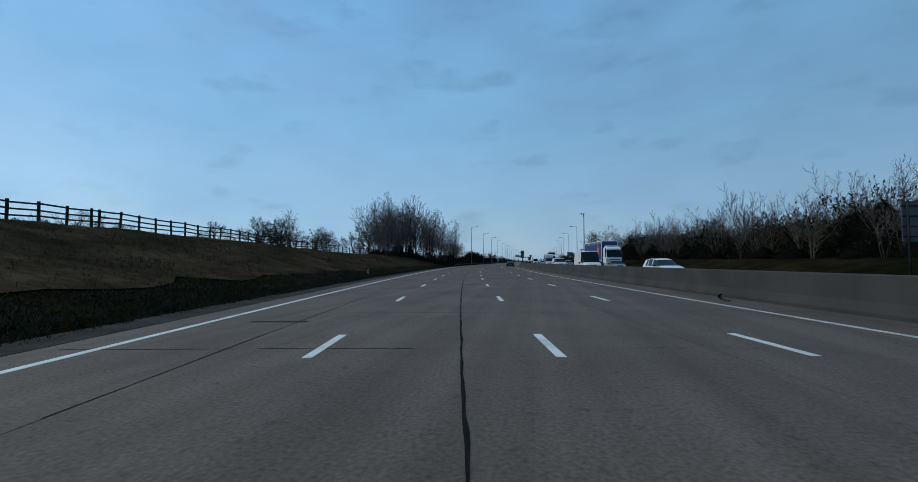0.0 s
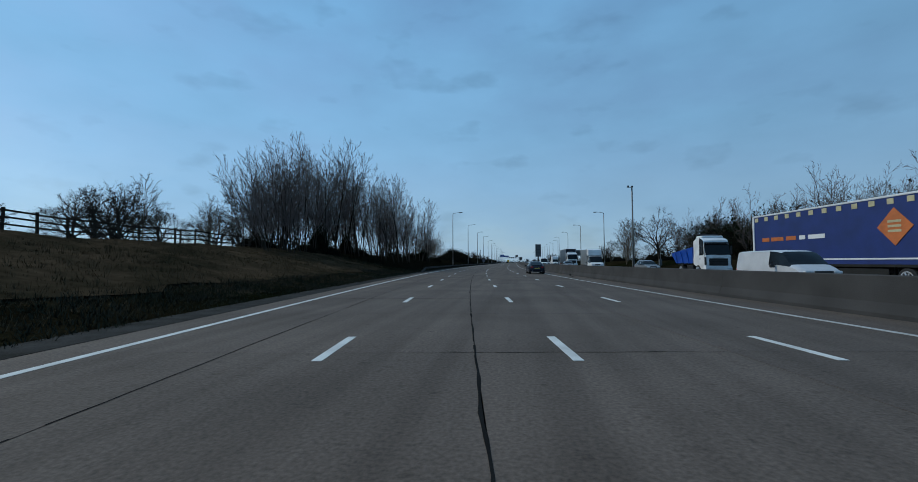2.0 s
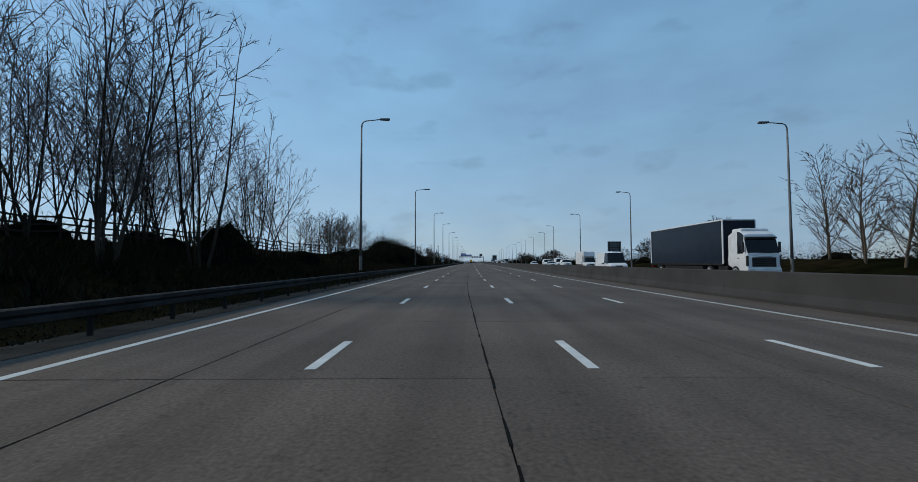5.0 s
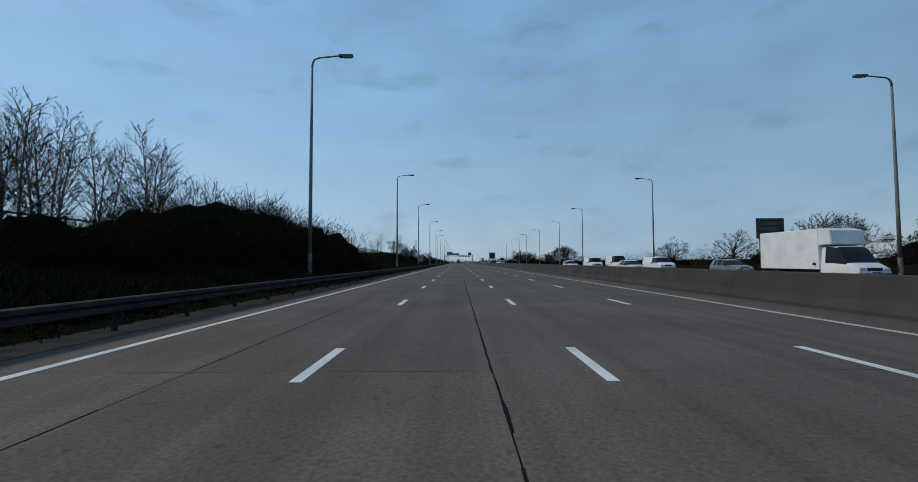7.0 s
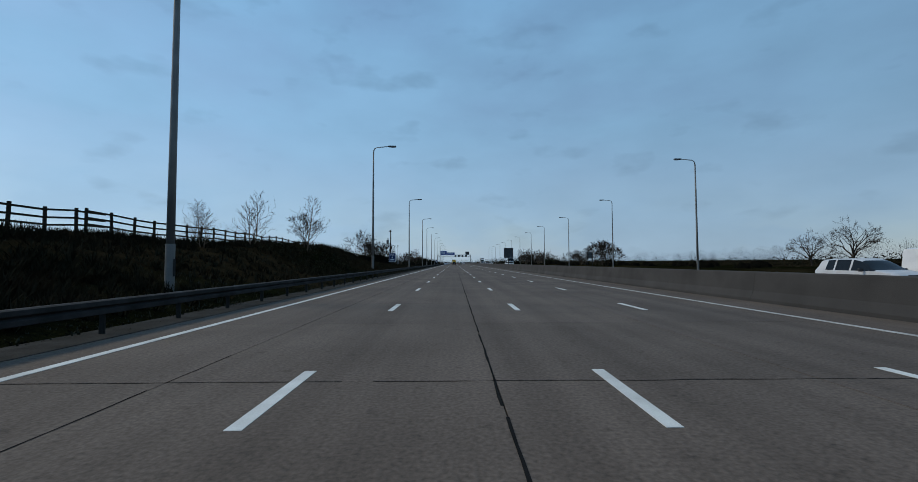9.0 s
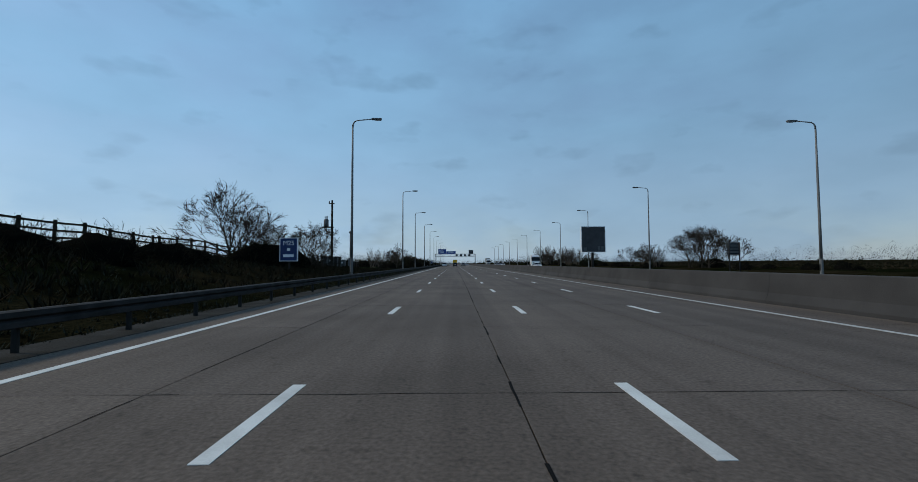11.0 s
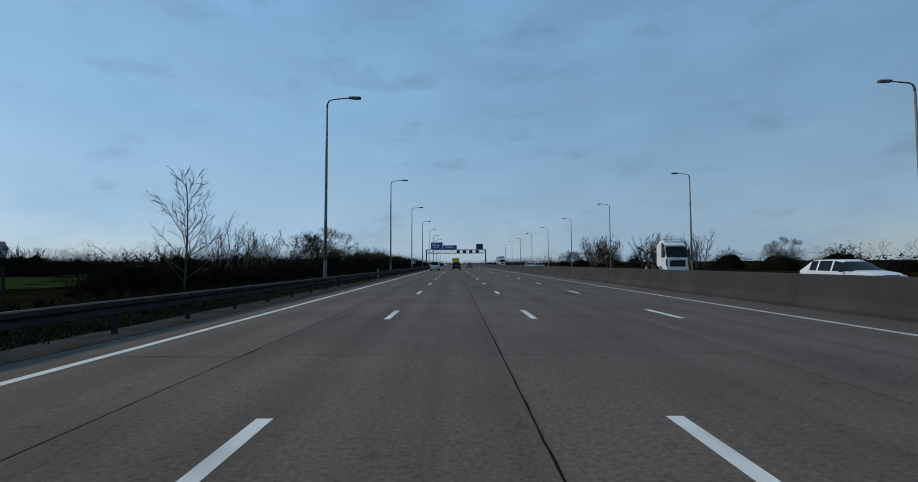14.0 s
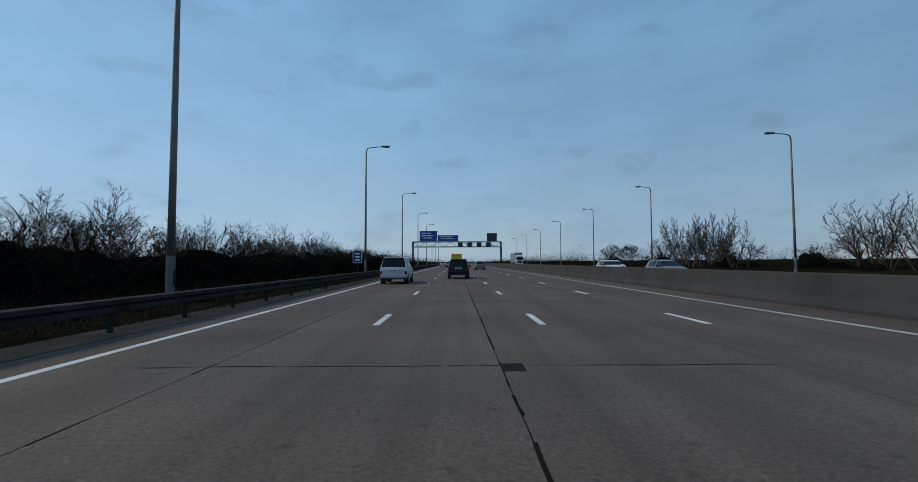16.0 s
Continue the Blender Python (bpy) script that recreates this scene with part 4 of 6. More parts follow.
far_woods("far_woods", 560, 1000, -60, -16, 5, 8, 700, 1, "distant dark leafless woodland beside the road")
far_woods("far_woods", 580, 1100, 42, 110, 5, 9, 700, 2, "distant dark leafless woodland beyond the road")
far_woods("far_woods", 380, 640, -150, -105, 5, 8.5, 800, 3, "distant dark hedges and trees across a field")
far_woods("far_woods", 470, 720, -105, -42, 5.5, 9, 520, 7, "dark leafless hedges and trees behind the near hedge")
far_woods("far_woods", 1000, 1300, -80, 120, 6, 9, 500, 4, "distant dark trees closing the road's end")
far_woods("far_woods", 150, 600, 56, 80, 3.0, 5.5, 1500, 5, "dark leafless hedge and trees behind the far verge")
far_woods("far_woods", 0, 240, -150, -110, 4, 7, 400, 6, "distant dark hedge beyond the fields")

# the models themselves are not part of the place
for model in POLES + PALE + OAKS + COPPICE + SMALL + BUSHES + THICKET + FAR_BUSHES + EVERGREEN:
    for o in (*model.children_recursive, model):
        bpy.data.objects.remove(o)
# ---------------------------------------------------------------- post and rail fence on the bank
bm = bmesh.new()
box(bm, -0.06, -0.06, -0.5, 0.06, 0.06, 1.28, 0.012)
fence_post = mesh_of(bm, "post", M_WOOD)
bm = bmesh.new()
box(bm, -0.02, -0.92, -0.05, 0.02, 0.92, 0.05)
fence_rail = mesh_of(bm, "rail", M_WOOD)


def fence_u(s):
    return crest_u(s) - 0.4


for s0 in range(-30, 380, 60):
    fence = thing("fence", "dark weathered post and rail wooden fence along the bank", "fence", "lengths of field fence")
    k, s = 0, s0
    while s < s0 + 59.9:
        z = ground_z(s, fence_u(s))
        ob = new("post", fence_post)
        ob.parent, ob.matrix_basis = fence, facing(s, fence_u(s), z) @ pose(0, 0, 0, rng.uniform(-2, 2), rng.uniform(-2, 2), 0)
        p, q = at(s, fence_u(s) + 0.08, z), at(s + 1.8, fence_u(s + 1.8) + 0.08, ground_z(s + 1.8, fence_u(s + 1.8)))
        for h in (0.38, 0.74, 1.12):
            r = new("rail", fence_rail)
            mid, d = (p + q) / 2, q - p
            r.parent = fence
            r.matrix_basis = Matrix.Translation((mid.x, mid.y, mid.z + h + rng.uniform(-0.02, 0.02))) @ d.to_track_quat("Y", "Z").to_matrix().to_4x4()
        s += 1.8


# thin posts with two wires along the low field
bm = bmesh.new()
box(bm, -0.045, -0.045, -0.4, 0.045, 0.045, 1.1, 0.01)
wire_post = mesh_of(bm, "post", M_WOOD)
for s0 in (390, 425):
    fence = thing("wire_fence", "thin wooden posts with two slack wires beside the field", "fence", "lengths of wire fence")
    for k in range(8):
        s = s0 + 4.5 * k
        ob = new("post", wire_post)
        ob.parent, ob.matrix_basis = fence, facing(s, -15, ground_z(s, -15)) @ pose(0, 0, 0, rng.uniform(-4, 4), rng.uniform(-4, 4), 0)
    for h in (0.55, 1.0):
        bm = bmesh.new()
        tube(bm, [tuple(at(s0 + 4.5 * k, -14.94, ground_z(s0 + 4.5 * k, -15) + h)) for k in range(8)], [0.006] * 8, 4)
        part("wire", bm, M_GALV, fence)


def build_marker_post(s, u, height):
    """A short white plastic post with a dark band and a reflector."""
    e = thing("marker_post", "short white marker post with a dark band in the verge grass", "marker post", "marker posts", m=facing(s, u, ground_z(s, u)))
    bm = bmesh.new()
    box(bm, -0.06, -0.035, -0.2, 0.06, 0.035, height, 0.015)
    part("post", bm, M_MARKER, e)
    bm = bmesh.new()
    box(bm, -0.063, -0.038, height - 0.32, 0.063, 0.038, height - 0.12)
    part("band", bm, M_TRIM_DARK, e)
    bm = bmesh.new()
    box(bm, -0.035, -0.045, height - 0.28, 0.035, -0.036, height - 0.16)
    part("reflector", bm, M_SIGN_WHITE, e)


# ---------------------------------------------------------------- gantry and signs
M_SIGN_BLUE = material("sign_blue", (0.007, 0.024, 0.105), rough=0.6, second=(0.006, 0.024, 0.10), scale=0.6)
M_GANTRY_BLUE = material("gantry_sign_blue", (0.018, 0.075, 0.33), rough=0.5, second=(0.015, 0.06, 0.27), scale=0.6)
M_SIGN_WHITE = material("sign_white", (0.75, 0.76, 0.77), rough=0.45, second=(0.62, 0.63, 0.63), scale=0.8)
M_SIGN_BACK = material("sign_back_grey", (0.10, 0.105, 0.11), rough=0.6, second=(0.07, 0.072, 0.075), scale=1.2)
M_SIGN_DARK = material("signal_black", (0.018, 0.018, 0.02), rough=0.5, scale=2)
M_PANEL_GREY = material("matrix_panel_grey", (0.038, 0.039, 0.043), rough=0.65, second=(0.026, 0.027, 0.030), scale=2.5)
M_WHITE_STEEL = material("painted_gantry_steel", (0.52, 0.53, 0.54), rough=0.5, second=(0.30, 0.30, 0.30), scale=0.8)

M_MARKER = material("dirty_white_plastic", (0.28, 0.28, 0.26), rough=0.7, second=(0.16, 0.15, 0.13), scale=4)
M_TRIM_DARK = material("dark_band", (0.02, 0.02, 0.02), rough=0.6, scale=4)


def build_gantry(s, u0, u1, z0, z1):
    g = thing("gantry", "grey steel lattice gantry with blue direction signs over the carriageway", "gantry", m=facing(s, 0))
    for u in (u0, u1):
        for y in (-0.6, 0.6):
            bm = bmesh.new()
            box(bm, u - 0.16, y - 0.16, -0.2, u + 0.16, y + 0.16, z1, 0.03)
            part("leg", bm, M_GALV_DULL, g)
        bm = bmesh.new()
        box(bm, u - 0.5, -1.0, -0.2, u + 0.5, 1.0, 0.35, 0.04)
        part("footing", bm, M_BARRIER, g)
    for y in (-0.6, 0.6):
        for z in (z0, z1):
            bm = bmesh.new()
            box(bm, u0, y - 0.13, z - 0.13, u1, y + 0.13, z + 0.13, 0.02)
            part("chord", bm, M_WHITE_STEEL, g)
    n = 14
    for k in range(n):
        a, b = u0 + (u1 - u0) * k / n, u0 + (u1 - u0) * (k + 1) / n
        for y in (-0.6, 0.6):
            bm = bmesh.new()
            tube(bm, [(a, y, z0 if k % 2 else z1), (b, y, z1 if k % 2 else z0)], [0.085, 0.085], 6)
            part("lattice_bar", bm, M_WHITE_STEEL, g)
    for k in range(8):
        a = u0 + (u1 - u0) * (k + 0.5) / 8
        bm = bmesh.new()
        tube(bm, [(a, -0.6, z0), (a, 0.6, z0)], [0.05, 0.05], 6)
        part("cross_bar", bm, M_WHITE_STEEL, g)
    return g


GAN = 552.0
build_gantry(GAN, -9.3, 13.4, 5.25, 6.55)


def build_board(name, label, category, m, w, z0, z1, face, rows, posts=(), back=None, rim=M_SIGN_WHITE, bar=M_SIGN_WHITE, thick=0.06, post_r=0.06):
    """A flat sign that faces back along the road (-y), with a rim, bars for its writing and posts."""
    e = thing(name, label, category, m=m)
    bm = bmesh.new()
    box(bm, -w / 2, -thick, z0, w / 2, thick, z1, 0.015)
    panel = part("panel", bm, face, e)
    bm = bmesh.new()
    t = 0.05
    for x0, x1, y0, y1 in ((-w / 2 - t, w / 2 + t, z0 - t, z0), (-w / 2 - t, w / 2 + t, z1, z1 + t), (-w / 2 - t, -w / 2, z0, z1), (w / 2, w / 2 + t, z0, z1)):
        box(bm, x0, -thick - 0.012, y0, x1, thick, y1)
    part("rim", bm, rim, e)
    for x0, x1, y0, y1 in rows:
        bm = bmesh.new()
        box(bm, x0, -thick - 0.008, y0, x1, -thick + 0.01, y1, 0.003)
        part("writing_bar", bm, bar, panel)
    for x in posts:
        bm = bmesh.new()
        tube(bm, [(x, thick + 0.07, -0.4), (x, thick + 0.07, z1 - 0.1)], [post_r, post_r], 10)
        part("post", bm, M_GALV_DULL, e, smooth=True)
    return e


build_board("direction_sign", "large blue direction sign with white lines on the gantry", "road sign", facing(GAN - 0.75, -5.3), 4.4, 6.7, 9.3, M_GANTRY_BLUE,
            [(-1.8, 0.6, 8.6, 8.85), (-1.8, 1.2, 8.0, 8.25), (-1.4, 0.9, 7.4, 7.65)])
build_board("direction_sign", "wide low blue direction sign with white lines on the gantry", "road sign", facing(GAN - 0.75, -0.3), 5.2, 6.7, 8.2, M_GANTRY_BLUE,
            [(-2.1, 1.0, 7.8, 8.0), (-1.7, 1.5, 7.25, 7.45)])
build_board("message_sign", "dark square electronic message sign on the gantry", "road sign", facing(GAN - 0.75, 11.0), 2.5, 6.7, 8.7, M_PANEL_GREY,
            [(-0.9, 0.9, 8.2, 8.35), (-0.9, 0.7, 7.6, 7.75)], bar=M_SIGN_BACK)
for u in (2.9, 5.3, 7.7, 10.1):
    build_board("lane_signal", "black square lane signal box under the gantry", "traffic signal", facing(GAN - 0.8, u), 1.2, 5.15, 6.35, M_SIGN_DARK, [(-0.25, 0.25, 5.5, 6.0)], bar=M_PANEL_GREY)
route = build_board("route_sign", "blue motorway route sign with white writing on a post", "road sign", facing(332.4, -10.2, 0.35), 1.2, 1.25, 2.85, M_SIGN_BLUE,
                    [(-0.11, 0.11, 1.95, 2.15), (-0.38, 0.38, 1.5, 1.7)], posts=(0.0,))


def lettering(text, size, m, mat, parent):
    """Raised writing in the built-in font."""
    font = bpy.data.curves.new("writing", "FONT")
    font.body, font.size, font.extrude, font.align_x = text, size, 0.004, "CENTER"
    ob = bpy.data.objects.new("writing", font)
    scene.collection.objects.link(ob)
    me = bpy.data.meshes.new_from_object(ob.evaluated_get(bpy.context.evaluated_depsgraph_get()))
    bpy.data.objects.remove(ob)
    me.materials.clear()
    me.materials.append(mat)
    out = new("writing", me)
    out.parent, out.matrix_basis = parent, m
    return out


lettering("M25", 0.46, pose(0, -0.068, 2.36, 90, 0, 0), M_SIGN_WHITE, route)
build_board("marker_sign", "small blue marker sign with white writing on a post", "road sign", facing(479, -7.4), 0.75, 1.35, 2.45, M_SIGN_BLUE,
            [(-0.2, 0.2, 2.1, 2.25), (-0.2, 0.2, 1.8, 1.95), (-0.2, 0.2, 1.5, 1.65)], posts=(0.0,))
# message boards on the central wall
build_board("message_sign", "grey electronic message board on a post by the central wall", "road sign", facing(336, 12.95), 1.85, 2.25, 4.25, M_PANEL_GREY,
            [(-0.8, -0.55, 2.35, 2.6), (0.35, 0.55, 2.35, 2.7), (0.62, 0.82, 2.35, 2.7)], posts=(0.0,), bar=M_SIGN_BACK, thick=0.12, post_r=0.11)
board = build_board("message_sign", "tall dark electronic message board on a post by the central wall", "road sign", facing(137.0, 12.8), 0.9, 2.35, 4.5, M_SIGN_BACK,
                    [(-0.36, 0.36, 2.95, 3.02), (-0.36, 0.36, 3.6, 3.67), (-0.36, 0.36, 4.25, 4.32)], posts=(0.0,), bar=M_SIGN_DARK, thick=0.12, post_r=0.11, rim=M_SIGN_BACK)


def build_sign_back(s, u, w, z0, z1, label):
    """The back of a large sign for the opposite carriageway: sheet, stiffening rails and two posts."""
    e = thing("road_sign", label, "road sign", "sign backs on the far verge", m=facing(s, u, 0))
    bm = bmesh.new()
    box(bm, -w / 2, 0.0, z0, w / 2, 0.03, z1, 0.008)
    part("panel", bm, M_SIGN_BACK, e)
    for k in range(4):
        z = z0 + (z1 - z0) * (k + 0.5) / 4
        bm = bmesh.new()
        box(bm, -w / 2, -0.05, z - 0.04, w / 2, -0.002, z + 0.04, 0.008)
        part("stiffener", bm, M_GALV_DULL, e)
    for x in (-w * 0.38, w * 0.38):
        bm = bmesh.new()
        tube(bm, [(x, -0.13, -0.3), (x, -0.13, z1)], [0.075, 0.075], 10)
        part("post", bm, M_GALV, e, smooth=True)
    return e


build_sign_back(31, 33.5, 2.6, 2.6, 5.4, "back of a large road sign on two steel posts")
build_sign_back(237.5, 35.2, 3.0, 3.7, 5.9, "back of a wide road sign on two steel posts")
build_sign_back(352, 34.5, 1.6, 2.2, 3.7, "back of a small road sign on two steel posts")


# ---------------------------------------------------------------- masts, pole and sheds
def build_mast(s, u, h, r, label, head):
    e = thing("camera_mast", label, "mast", m=facing(s, u, max(-0.02, ground_z(s, u))))
    bm = bmesh.new()
    tube(bm, [(0, 0, -0.3), (0, 0, h * 0.5), (0, 0, h)], [r, r * 0.85, r * 0.7], 12)
    part("column", bm, M_LAMP_METAL, e, smooth=True)
    bm = bmesh.new()
    box(bm, -0.22, -0.15, 0.4, 0.22, 0.3, 1.5, 0.03)
    part("cabinet", bm, M_SIGN_BACK, e)
    if head:
        bm = bmesh.new()
        box(bm, -0.8, -0.05, h, 0.25, 0.05, h + 0.1, 0.02)
        part("bracket", bm, M_SIGN_BACK, e)
        bm = bmesh.new()
        box(bm, -0.95, -0.22, h + 0.05, -0.6, 0.22, h + 0.4, 0.07)
        part("camera", bm, M_LAMP_HEAD, e)
        bm = bmesh.new()
        box(bm, -0.18, -0.18, h + 0.1, 0.18, 0.18, h + 0.35, 0.05)
        part("housing", bm, M_LAMP_HEAD, e)
    else:
        bm = bmesh.new()
        tube(bm, [(0, 0, h - 0.05), (0, 0, h + 0.04), (0, 0, h + 0.2), (0, 0, h + 0.3)], [0.06, 0.17, 0.17, 0.08], 12)
        part("camera", bm, M_LAMP_HEAD, e, smooth=True)
    return e


build_mast(146, 32.3, 16.2, 0.19, "tall thick grey camera mast beyond the opposite carriageway", True)
build_mast(138, 34.8, 5.6, 0.06, "thin short camera post beyond the opposite carriageway", False)
build_mast(363, -13.0, 5.0, 0.07, "thin camera post with a dark round head behind the verge", False)


def build_utility_pole(s, u, h):
    e = thing("utility_pole", "dark wooden utility pole carrying a transformer on a bracket", "utility pole", m=facing(s, u, ground_z(s, u)))
    bm = bmesh.new()
    tube(bm, [(0, 0, -0.5), (0.02, 0, h * 0.5), (0.0, 0, h)], [0.17, 0.15, 0.12], 12)
    part("pole", bm, M_WOOD, e, smooth=True)
    bm = bmesh.new()
    box(bm, -1.25, -0.4, h - 3.6, 0.15, 0.4, h - 3.48, 0.02)
    part("platform", bm, M_GALV_DULL, e)
    bm = bmesh.new()
    tube(bm, [(-1.1, 0, h - 3.6), (0, 0, h - 4.7)], [0.05, 0.05], 6)
    part("strut", bm, M_GALV_DULL, e)
    bm = bmesh.new()
    tube(bm, [(-0.75, 0, h - 3.48), (-0.75, 0, h - 3.4), (-0.75, 0, h - 2.6), (-0.75, 0, h - 2.45)], [0.24, 0.3, 0.3, 0.18], 14)
    tank = part("transformer", bm, M_SIGN_BACK, e, "dark grey cylindrical transformer", smooth=True)
    for x in (-0.9, -0.75, -0.6):
        bm = bmesh.new()
        tube(bm, [(x, 0, h - 2.46), (x, 0, h - 2.35), (x, 0, h - 2.2), (x, 0, h - 2.05)], [0.03, 0.05, 0.05, 0.02], 8)
        part("insulator", bm, M_LAMP_HEAD, tank, smooth=True)
    for z in (h - 0.5, h - 4.3, h - 5.0):
        bm = bmesh.new()
        box(bm, -0.45, -0.06, z, 0.3, 0.06, z + 0.11, 0.02)
        part("crossarm", bm, M_WOOD, e)
    bm = bmesh.new()
    tube(bm, [(-0.35, 0, h - 0.4), (-0.35, 0, h - 0.25), (-0.35, 0, h - 0.1)], [0.05, 0.09, 0.03], 8)
    part("insulator", bm, M_LAMP_HEAD, e, smooth=True)
    return e


build_utility_pole(358, -14.2, 8.8)
M_SHED = material("shed_panel", (0.085, 0.09, 0.088), rough=0.7, second=(0.06, 0.06, 0.057), scale=0.9)


def build_shed(s, u, length, width, height, label):
    e = thing("equipment_cabin", label, "cabin", m=facing(s, u, ground_z(s, u) - 0.05))
    bm = bmesh.new()
    box(bm, -width / 2, -length / 2, 0, width / 2, length / 2, height, 0.02)
    body = part("body", bm, M_SHED, e)
    bm = bmesh.new()
    box(bm, -width / 2 - 0.06, -length / 2 - 0.06, height, width / 2 + 0.06, length / 2 + 0.06, height + 0.08, 0.02)
    part("roof", bm, M_SIGN_BACK, e)
    bm = bmesh.new()
    box(bm, width / 2 - 0.005, -0.35 * length, 0.1, width / 2 + 0.03, 0.1 * length, height - 0.2, 0.01)
    door = part("door", bm, M_SHED, e)
    bm = bmesh.new()
    box(bm, -0.2, -length / 2 - 0.012, height * 0.6, 0.2, -length / 2 - 0.001, height * 0.78, 0.003)
    part("notice", bm, M_SIGN_WHITE, e, "small white notice")
    return e


build_shed(363.5, -15.6, 2.2, 2.0, 1.45, "grey flat-roofed equipment cabin behind the verge")
build_shed(366.6, -15.0, 1.0, 0.9, 1.2, "small grey equipment cabin behind the verge")
palisade = thing("palisade_fence", "dark broken palisade fence beside the cabins", "fence")
for k in range(34):
    s = 346 + 0.38 * k
    if k in (9, 10, 17, 18, 24, 29):
        continue
    bm = bmesh.new()
    box(bm, -0.03, -0.06, -0.2, 0.03, 0.06, 1.55 + 0.35 * (k in (13, 14, 21)), 0.01)
    ob = part("pale", bm, M_WOOD, palisade)
    ob.matrix_basis = facing(s, -13.2, ground_z(s, -13.2))
for z in (0.4, 1.25):
    v, f = sweep([(-13.27, z), (-13.27, z + 0.09), (-13.23, z + 0.09), (-13.23, z)], 346, 359, 1.0)
    v = [(x, y, h + ground_z(352, -13.2)) for x, y, h in v]
    ob = new("rail", soup("rail", v, f, M_WOOD))
    ob.parent = palisade
handrail = thing("handrail", "pale tubular handrail beside the cabins", "handrail", m=facing(367, -13, ground_z(367, -13)))
for y in (-1.2, 0.0, 1.2):
    bm = bmesh.new()
    tube(bm, [(0, y, -0.2), (0, y, 1.3)], [0.025, 0.025], 6)
    part("upright", bm, M_GALV, handrail)
for z in (0.7, 1.28):
    bm = bmesh.new()
    tube(bm, [(0, -1.2, z), (0, 1.2, z), (0, 2.4, z - 0.6)], [0.025, 0.025, 0.025], 6)
    part("bar", bm, M_GALV, handrail)


M_RENDER = material("pale_wall_render", (0.42, 0.41, 0.38), rough=0.9, second=(0.33, 0.32, 0.30), scale=0.5, fine=8)


def build_house(s, u, turn):
    e = thing("house", "distant white house with a dark pitched roof across the field", "house", m=facing(s, u, ground_z(s, u), turn))
    bm = bmesh.new()
    box(bm, -6, -4, 0, 6, 4, 5.0)
    part("wall", bm, M_RENDER, e)
    bm = bmesh.new()
    v = [bm.verts.new(p) for p in ((-6.4, -4.4, 4.9), (6.4, -4.4, 4.9), (6.4, 4.4, 4.9), (-6.4, 4.4, 4.9), (-6.4, 0, 8.0), (6.4, 0, 8.0))]
    for f in ((0, 1, 5, 4), (2, 3, 4, 5), (0, 4, 3), (1, 2, 5), (0, 3, 2, 1)):
        bm.faces.new([v[i] for i in f])
    roof = part("roof", bm, M_SIGN_BACK, e)
    bm = bmesh.new()
    box(bm, 3.6, -0.4, 6.8, 4.4, 0.4, 9.0, 0.03)
    part("chimney", bm, M_BARRIER, roof)
    for x in (-4, -1.3, 1.3, 4):
        for z in (1.0, 3.2):
            bm = bmesh.new()
            box(bm, x - 0.6, -4.06, z, x + 0.6, -3.99, z + 1.2, 0.01)
            part("window", bm, M_SIGN_DARK, e)
    return e


build_house(540, -166, 60)


for s, u, height in ((41.3, -6.9, 0.5), (427.3, -6.1, 0.9)):
    build_marker_post(s, u, height)
# ---------------------------------------------------------------- vehicles
def paint(name, tint):
    return material(name, tint, rough=0.4, second=tuple(c * 0.8 for c in tint), scale=1.2, fine=14, speckle=0.06, spec=0.4 if max(tint) > 0.03 else 0.22, coat=0.15 if max(tint) > 0.03 else 0.05)


P_BLACK, P_NAVY, P_SILVER = paint("black_car_paint", (0.006, 0.0065, 0.008)), paint("dark_blue_grey_paint", (0.008, 0.012, 0.024)), paint("silver_paint", (0.52, 0.53, 0.55))
P_WHITE, P_GREY, P_YELLOW = paint("white_paint", (0.72, 0.73, 0.74)), paint("grey_paint", (0.16, 0.17, 0.18)), paint("yellow_paint", (0.75, 0.42, 0.02))
M_GLASS = glass("dark_car_glass")
M_TRIM = material("black_plastic_trim", (0.018, 0.018, 0.019), rough=0.6, scale=4)
M_TYRE = material("tyre_rubber", (0.016, 0.016, 0.017), rough=0.85, scale=6, fine=50, bump=0.3)
M_ALLOY = material("alloy_rim", (0.55, 0.56, 0.58), rough=0.35, metal=0.4, scale=5)
M_RED = material("tail_lamp_red", (0.35, 0.012, 0.012), rough=0.2, scale=5)
M_HEAD = material("head_lamp_glass", (0.62, 0.64, 0.66), rough=0.12, scale=5)
M_PLATE_Y = material("yellow_plate", (0.66, 0.52, 0.10), rough=0.5, scale=6)
M_PLATE_W = material("white_plate", (0.70, 0.70, 0.68), rough=0.5, scale=6)
M_BLUE_CURTAIN = material("blue_curtain", (0.018, 0.035, 0.16), rough=0.5, second=(0.014, 0.028, 0.12), scale=0.9, fine=9, bump=0.15)
M_ORANGE = material("orange_diamond", (0.55, 0.16, 0.04), rough=0.5, scale=2)
M_CREAM = material("cream_block", (0.55, 0.50, 0.30), rough=0.5, scale=2)


